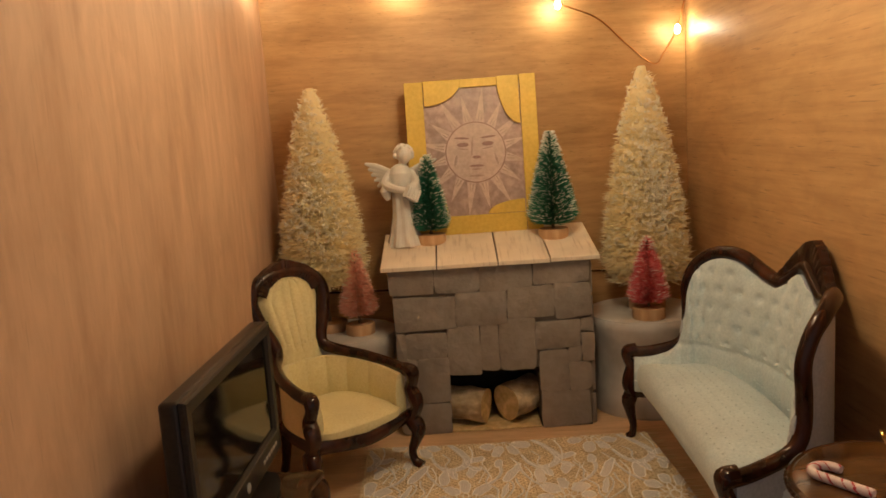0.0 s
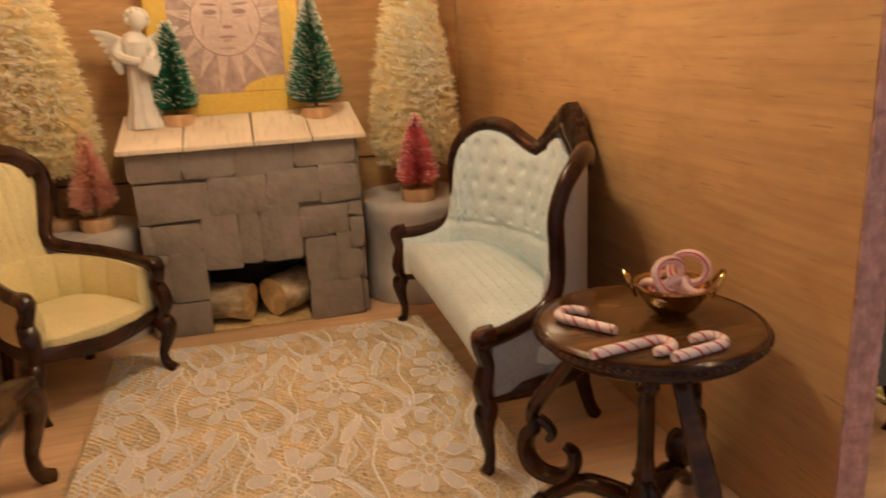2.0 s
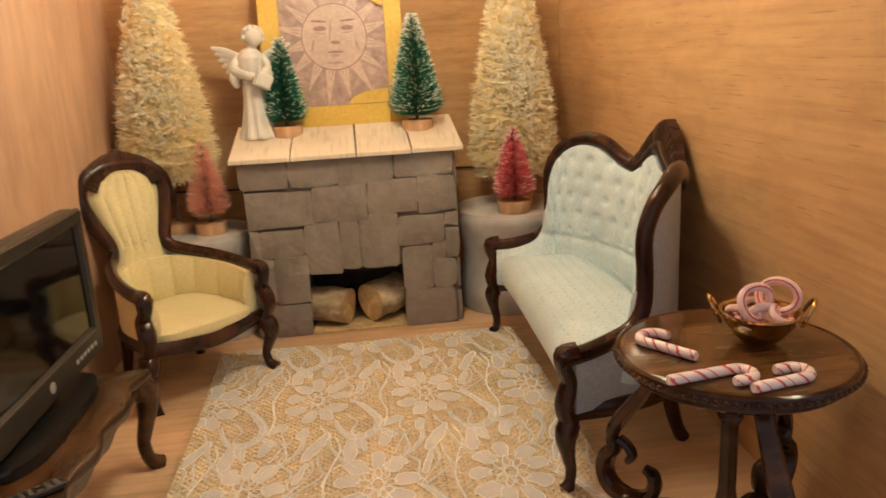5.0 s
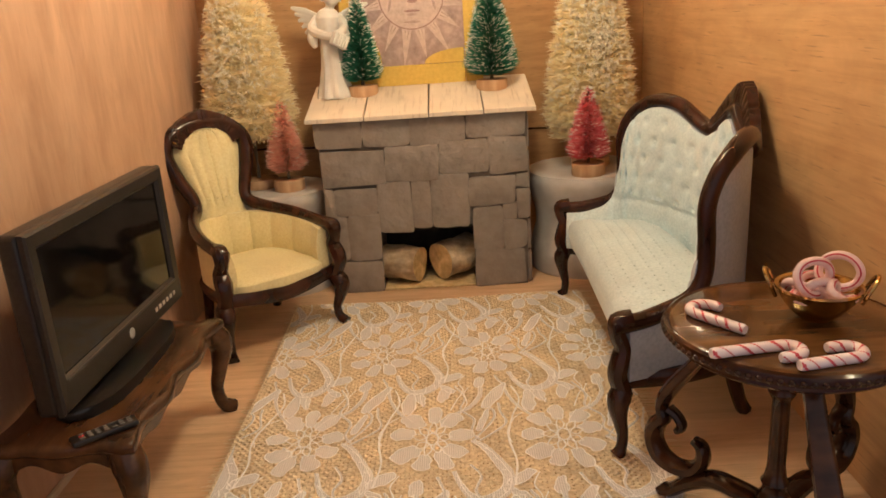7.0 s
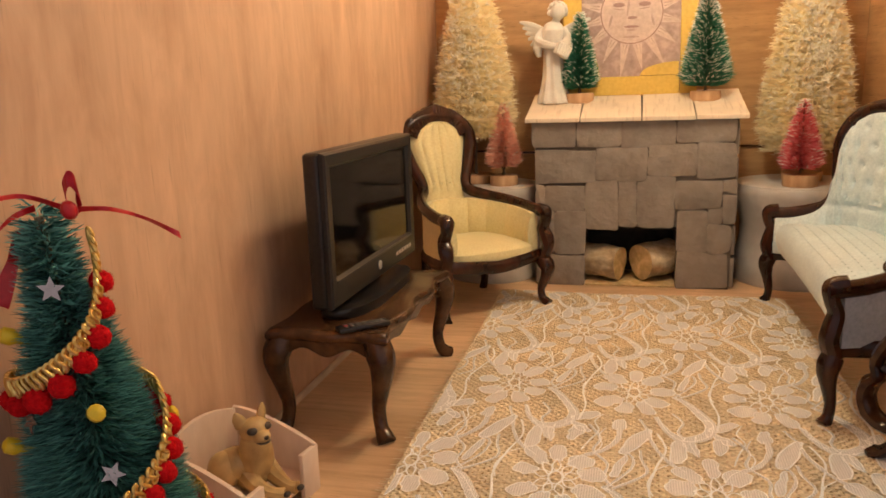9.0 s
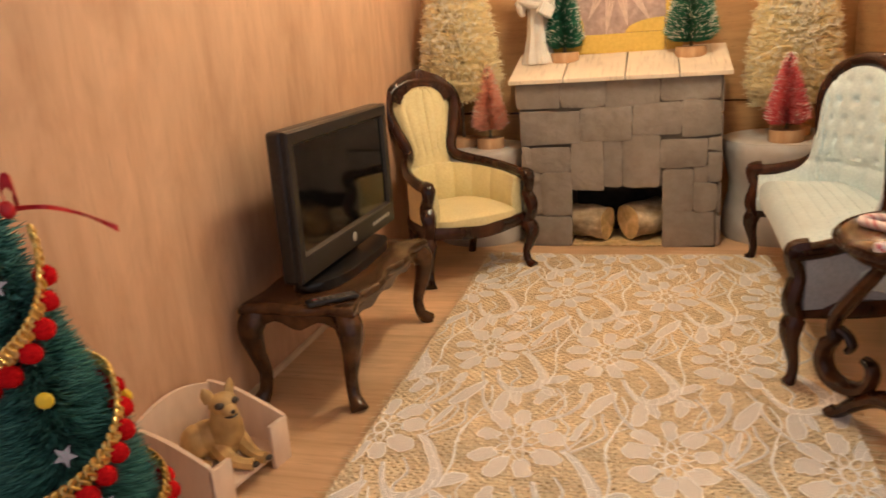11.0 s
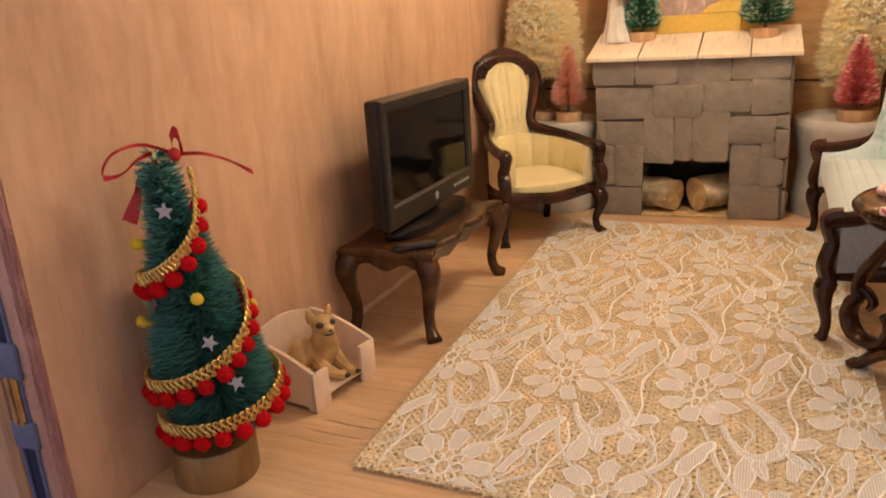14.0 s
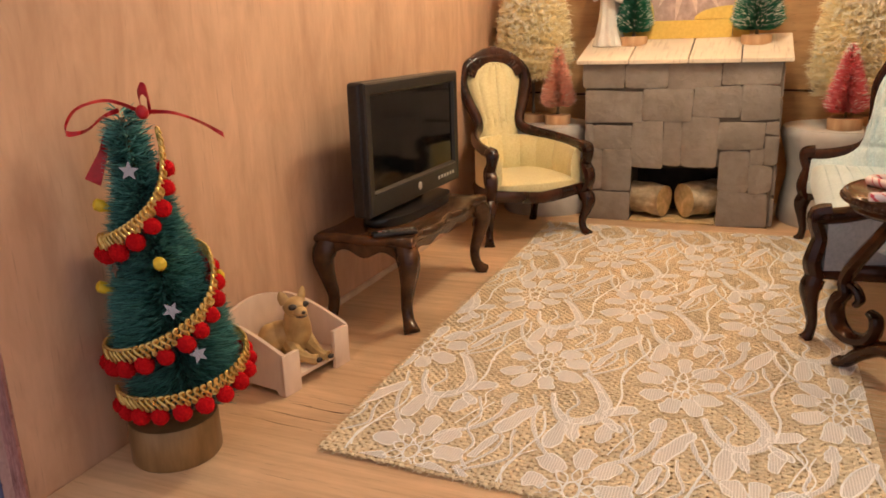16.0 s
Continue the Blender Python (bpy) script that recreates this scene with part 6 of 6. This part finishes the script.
bm = fresh()
rg = random.Random(5)
for k in range(1500):
    e = k % 3
    if e == 0:
        x, y, dx, dy = RX0, rg.uniform(RY0, RY1), -1, 0
    elif e == 1:
        x, y, dx, dy = RX1, rg.uniform(RY0, RY1), 1, 0
    else:
        x, y, dx, dy = rg.uniform(RX0, RX1), RY0, 0, -1
    L = rg.uniform(0.012, 0.038) if e == 0 else rg.uniform(0.03, 0.06) if e == 1 else rg.uniform(0.004, 0.016)
    p = Vector(rug_bend(x, y))
    q = p + Vector((dx * L + rg.uniform(-0.01, 0.01), dy * L + rg.uniform(-0.01, 0.01), 0))
    q.z = max(0.003, p.z - 0.002)
    sd = Vector((-dy, dx, 0)) * rg.uniform(0.0016, 0.003)
    v = [bm.verts.new(c) for c in (p - sd, p + sd, q + sd * 0.6, q - sd * 0.6)]
    bm.faces.new(v)
part("fringe", bm, bristle("fringe_yarn", (0.50, 0.36, 0.19), (0.80, 0.68, 0.50), 0.9, 0.2), rug, "frayed edge threads", False)


def lace():
    """White cords and net-filled petals: one flower with its vines, hook and leaves on a staggered repeat."""
    fill, cord = fresh(), fresh()
    DX, DY = 0.452, 0.685

    def inside(x, y):
        return RX0 + 0.004 < x < RX1 - 0.004 and RY0 + 0.004 < y < RY1 - 0.004

    def place(x, y, lift):
        px, py, pz = rug_bend(x, y)
        return Vector((px, py, pz + 0.0022 + lift))

    def line(pts, w, per=5):
        band = w > 0.0038
        seg = []
        for p in spline([(a, b, 0) for a, b in pts], per) + [None]:
            if p is not None and inside(p.x, p.y):
                seg.append(p)
            else:
                if len(seg) > 1:
                    left, right = [], []
                    for i, q in enumerate(seg):
                        d = seg[min(i + 1, len(seg) - 1)] - seg[max(i - 1, 0)]
                        s = Vector((-d.y, d.x, 0)).normalized() * w * rnd(0.8, 1.25)
                        left.append(place(q.x + s.x, q.y + s.y, 0.0014))
                        right.append(place(q.x - s.x, q.y - s.y, 0.0014))
                    if band:
                        sheet(fill, [left, right])
                        for side in ((left, right)[len(seg) % 2],):
                            rim = [p + Vector((rnd(-0.0012, 0.0012), rnd(-0.0012, 0.0012), 0.0006)) for p in side]
                            wide = [(rim[min(i + 1, len(rim) - 1)] - rim[max(i - 1, 0)]).normalized().cross(Vector((0, 0, 1))) * 0.0015 for i in range(len(rim))]
                            sheet(cord, [[p + d for p, d in zip(rim, wide)], [p - d for p, d in zip(rim, wide)]])
                    else:
                        sheet(cord, [left, right])
                seg = []

    def net(pts):
        """A filled cell, cut off at the rug's edge."""
        pts = [(min(max(x, RX0 + 0.005), RX1 - 0.005), min(max(y, RY0 + 0.005), RY1 - 0.005)) for x, y in pts]
        keep = [p for i, p in enumerate(pts) if (Vector(p) - Vector(pts[i - 1])).length > 1e-4]
        if len(keep) < 4:
            return
        area = 0.5 * sum(p[0] * q[1] - q[0] * p[1] for p, q in zip(keep, keep[1:] + keep[:1]))
        if abs(area) > 0.0003:
            fill.faces.new([fill.verts.new(place(x, y, 0.0008)) for x, y in keep])

    def petal(cx, cy, base, tip, W, rg, w=0.0026, full=0.5, foot=0.30):
        """A rounded, slightly lobed leaf from base to tip; full: where along it the leaf is widest."""
        d = Vector(tip) - Vector(base)
        L = d.length
        ca, sa = d.x / L, d.y / L
        prof = [(0, foot), (full * 0.22, 0.44 + 0.55 * foot), (full * 0.6, 0.80 + 0.22 * foot), (full, 1.0), (full + 0.45 * (1 - full), 0.98), (full + 0.84 * (1 - full), 0.74), (1.0, 0.34)]
        up = [(a, b * rg.uniform(0.80, 1.12)) for a, b in prof]
        dn = [(a, b * rg.uniform(0.80, 1.12)) for a, b in prof[::-1]]
        out = [(a * L, b * W / 2) for a, b in up] + [(a * L, -b * W / 2) for a, b in dn]
        pts = [(cx + base[0] + ca * a - sa * b, cy + base[1] + sa * a + ca * b) for a, b in out]
        pts = [(x + rg.uniform(-0.003, 0.003), y + rg.uniform(-0.004, 0.004)) for x, y in pts]
        ring = [(p.x, p.y) for p in spline([(x, y, 0) for x, y in pts + [pts[0]]], 3)]
        net(ring[:-1])
        line(pts + [pts[0]], w, 4)

    # base, tip and width of the leaves above and below a flower
    leaves = (((0.040, 0.190), (0.062, 0.300), 0.046), ((-0.028, 0.180), (-0.048, 0.268), 0.040), ((-0.028, -0.300), (-0.042, -0.385), 0.042))

    def motif(cx, cy):
        rg = random.Random(int(cx * 977 + cy * 631))
        at = lambda pts: [(cx + x + rg.uniform(-0.002, 0.002), cy + y + rg.uniform(-0.003, 0.003)) for x, y in pts]
        for base, tip, w in leaves:
            petal(cx, cy, base, tip, w, rg, 0.0020, 0.55)
        # round petals in a ring, tied by open loops of thread to an open eye
        ex, ey = 0.012, -0.060
        for k in range(9):
            a = radians(90 + 40 * k) + rg.uniform(-0.10, 0.10)
            c, d = math.cos(a), math.sin(a)
            near, far = rg.uniform(0.058, 0.070), rg.uniform(0.126, 0.152)
            petal(cx, cy, (ex + near * c, ey + near * 1.5 * d), (ex + far * c, ey + far * 1.5 * d), (0.056 + 0.028 * abs(c)) * rg.uniform(0.80, 1.04), rg, 0.0021, 0.55, 0.52)
            for sway in (-0.30, 0.30):
                line([(cx + ex + 0.022 * c, cy + ey + 0.036 * d), (cx + ex + 0.046 * math.cos(a + sway), cy + ey + 0.070 * math.sin(a + sway)), (cx + ex + near * 1.12 * c, cy + ey + near * 1.62 * d)], 0.0026, 3)
        line([(cx + ex + 0.021 * math.cos(k * math.pi / 6), cy + ey + 0.036 * math.sin(k * math.pi / 6)) for k in range(13)], 0.0036, 3)
        # thick vine to the flower ahead, on the one hand
        vine = [(-0.030, -0.372), (-0.038, -0.455), (-0.082, -0.540), (-0.145, -0.592), (-0.180, -0.660)]
        line(at(vine), 0.0085)
        # leaf under the flower, two threads that leave it, and the thread to the flower ahead on the other hand
        petal(cx, cy, (0.064, -0.360), (-0.024, -0.545), 0.048, rg, 0.0032)
        line(at([(0.056, -0.362), (0.068, -0.46), (0.108, -0.565), (0.160, -0.635)]), 0.0062)
        line(at([(-0.020, -0.540), (0.004, -0.560), (0.008, -0.61), (-0.012, -0.665), (-0.060, -0.745), (-0.078, -0.770)]), 0.0044)
        line(at([(0.030, -0.515), (0.034, -0.58), (0.052, -0.645), (0.030, -0.69), (-0.050, -0.765)]), 0.0042)
        petal(cx, cy, (-0.012, -0.560), (-0.052, -0.700), 0.026, rg, 0.0022)
        # thin threads that wander beside the vines
        line(at([(-0.092, -0.270), (-0.118, -0.330), (-0.100, -0.400), (-0.125, -0.470), (-0.150, -0.545)]), 0.0026)
        line(at([(-0.112, 0.100), (-0.150, 0.060), (-0.178, -0.020), (-0.165, -0.090)]), 0.0024)
        line(at([(0.112, 0.105), (0.140, 0.170), (0.130, 0.240), (0.150, 0.300)]), 0.0024)
        # long threads that run beside the flowers
        line(at([(-0.140, 0.310), (-0.118, 0.200), (-0.150, 0.080), (-0.176, -0.060), (-0.158, -0.200), (-0.176, -0.330)]), 0.0036)
        line(at([(0.092, 0.315), (0.130, 0.215), (0.112, 0.130), (0.160, 0.050), (0.150, -0.030), (0.176, -0.080)]), 0.0044)
        line(at([(-0.050, 0.262), (-0.072, 0.330), (-0.052, 0.400), (-0.084, 0.470)]), 0.0042)
        line(at([(0.030, -0.285), (0.044, -0.330), (0.056, -0.362)]), 0.0046)
        # hooked band: two cords with net and fine strokes between, joined to the flower
        outer = [(0.148, -0.082), (0.192, -0.118), (0.240, -0.205), (0.272, -0.294), (0.256, -0.382), (0.200, -0.432), (0.147, -0.425), (0.106, -0.352), (0.083, -0.258)]
        inner = [(0.148, -0.088), (0.186, -0.142), (0.222, -0.222), (0.246, -0.296), (0.236, -0.356), (0.196, -0.396), (0.152, -0.398), (0.114, -0.345), (0.088, -0.262)]
        po, pi = at(outer), at(inner)
        line(po, 0.0062)
        line(pi, 0.0048)
        p1, p2 = spline([(x, y, 0) for x, y in po], 4), spline([(x, y, 0) for x, y in pi], 4)
        net([(p.x, p.y) for p in p1] + [(p.x, p.y) for p in p2[::-1]])
        for a, b in zip(p1[2::3], p2[1::3]):
            line([(a.x, a.y), (b.x, b.y)], 0.0022, 2)
        # leaves between the hook and the next flowers
        petal(cx, cy, (0.258, -0.345), (0.345, -0.280), 0.050, rg, 0.0026)
        petal(cx, cy, (0.262, -0.370), (0.318, -0.435), 0.034, rg, 0.0026)
        line(at([(0.190, -0.428), (0.192, -0.470), (0.205, -0.530)]), 0.0040)
        petal(cx, cy, (0.150, -0.425), (0.140, -0.580), 0.050, rg, 0.0028)
    for r in range(-1, 6):
        for c in range(-2, 5):
            x = 0.795 + (DX / 2 if r % 2 else 0.0) + c * DX
            motif(x, 1.372 + r * DY - 0.05 * (x - 1.0))
    part("lace_fill", fill, LACE_FILL, rug, "net-filled lace petals", False)
    part("lace_cord", cord, LACE, rug, "white lace cords", False)


lace()


# ---- next room, seen past the partition ----
def next_room():
    t = thing("wing_armchair", 3.03, 2.56, 0, 90, "slate-blue upholstered armchair on dark curved legs", "armchair")
    bm = fresh()
    box(bm, -0.27, 0.27, -0.31, 0.27, 0.185, 0.30, 0.02, 3)
    part("seat", bm, SLATE, t, "slate-blue seat")
    part("cushion", box(fresh(), -0.20, 0.20, -0.335, 0.2, 0.303, 0.395, 0.03, 3), SLATE, t, "loose seat cushion")
    for s in (-1, 1):
        bm = fresh()
        box(bm, min(s * 0.205, s * 0.285), max(s * 0.205, s * 0.285), -0.20, 0.28, 0.19, 0.525, 0.02, 3)
        part("arm", bm, SLATE, t, "padded arm")
        for y in (-0.25, 0.22):
            bm = fresh()
            cabriole(bm, s * 0.235, y, 0.19, s * 0.5, -0.8 if y > 0 else 0.6, 1.3)
            part("leg", bm, MAHOGANY, t, "dark curved leg")
    part("backrest", box(fresh(), -0.20, 0.20, 0.20, 0.30, 0.28, 0.62, 0.035, 3), SLATE, t, "padded back")
    r = thing("rug", 3.835, 3.15, 0, 1, "patterned wool rug with olive border and wine centre", "rug")
    part("border", box(fresh(), -0.475, 0.475, -1.0, 1.0, 0.001, 0.018, 0.005), OLIVE_RUG, r, "olive and cream border")
    part("field", box(fresh(), -0.27, 0.27, -0.8, 0.8, 0.018, 0.0235, 0.002), WINE_RUG, r, "wine red field")
    w = thing("wheeled_cart", 4.90, 3.79, 0, -45, "black metal cart with spoked wheels", "cart")
    for dx in (0.0, 0.36):
        for dy in (0.0, 0.2):
            bm = fresh()
            sweep(bm, [(dx + 0.105 * math.cos(a), dy, 0.113 + 0.105 * math.sin(a)) for a in [2 * math.pi * i / 40 for i in range(40)]], 0.009, 8, closed=True)
            for k in range(4):
                a = k * math.pi / 2 + 0.12
                sweep(bm, [(dx, dy, 0.113), (dx + 0.1 * math.cos(a), dy, 0.113 + 0.1 * math.sin(a))], 0.009, 6)
            ball(bm, (dx, dy, 0.113), 0.02, 10)
            part("wheel", bm, BLACK, w, "black spoked wheel")
        part("axle", sweep(fresh(), [(dx, 0, 0.113), (dx, 0.2, 0.113)], 0.007, 6), BLACK, w)
        part("strut", box(fresh(), dx - 0.01, dx + 0.01, 0.02, 0.18, 0.11, 0.25, 0.003), BLACK, w)
    part("box", box(fresh(), -0.06, 0.42, -0.01, 0.21, 0.245, 0.36, 0.006), BLACK, w, "black box body")


next_room()
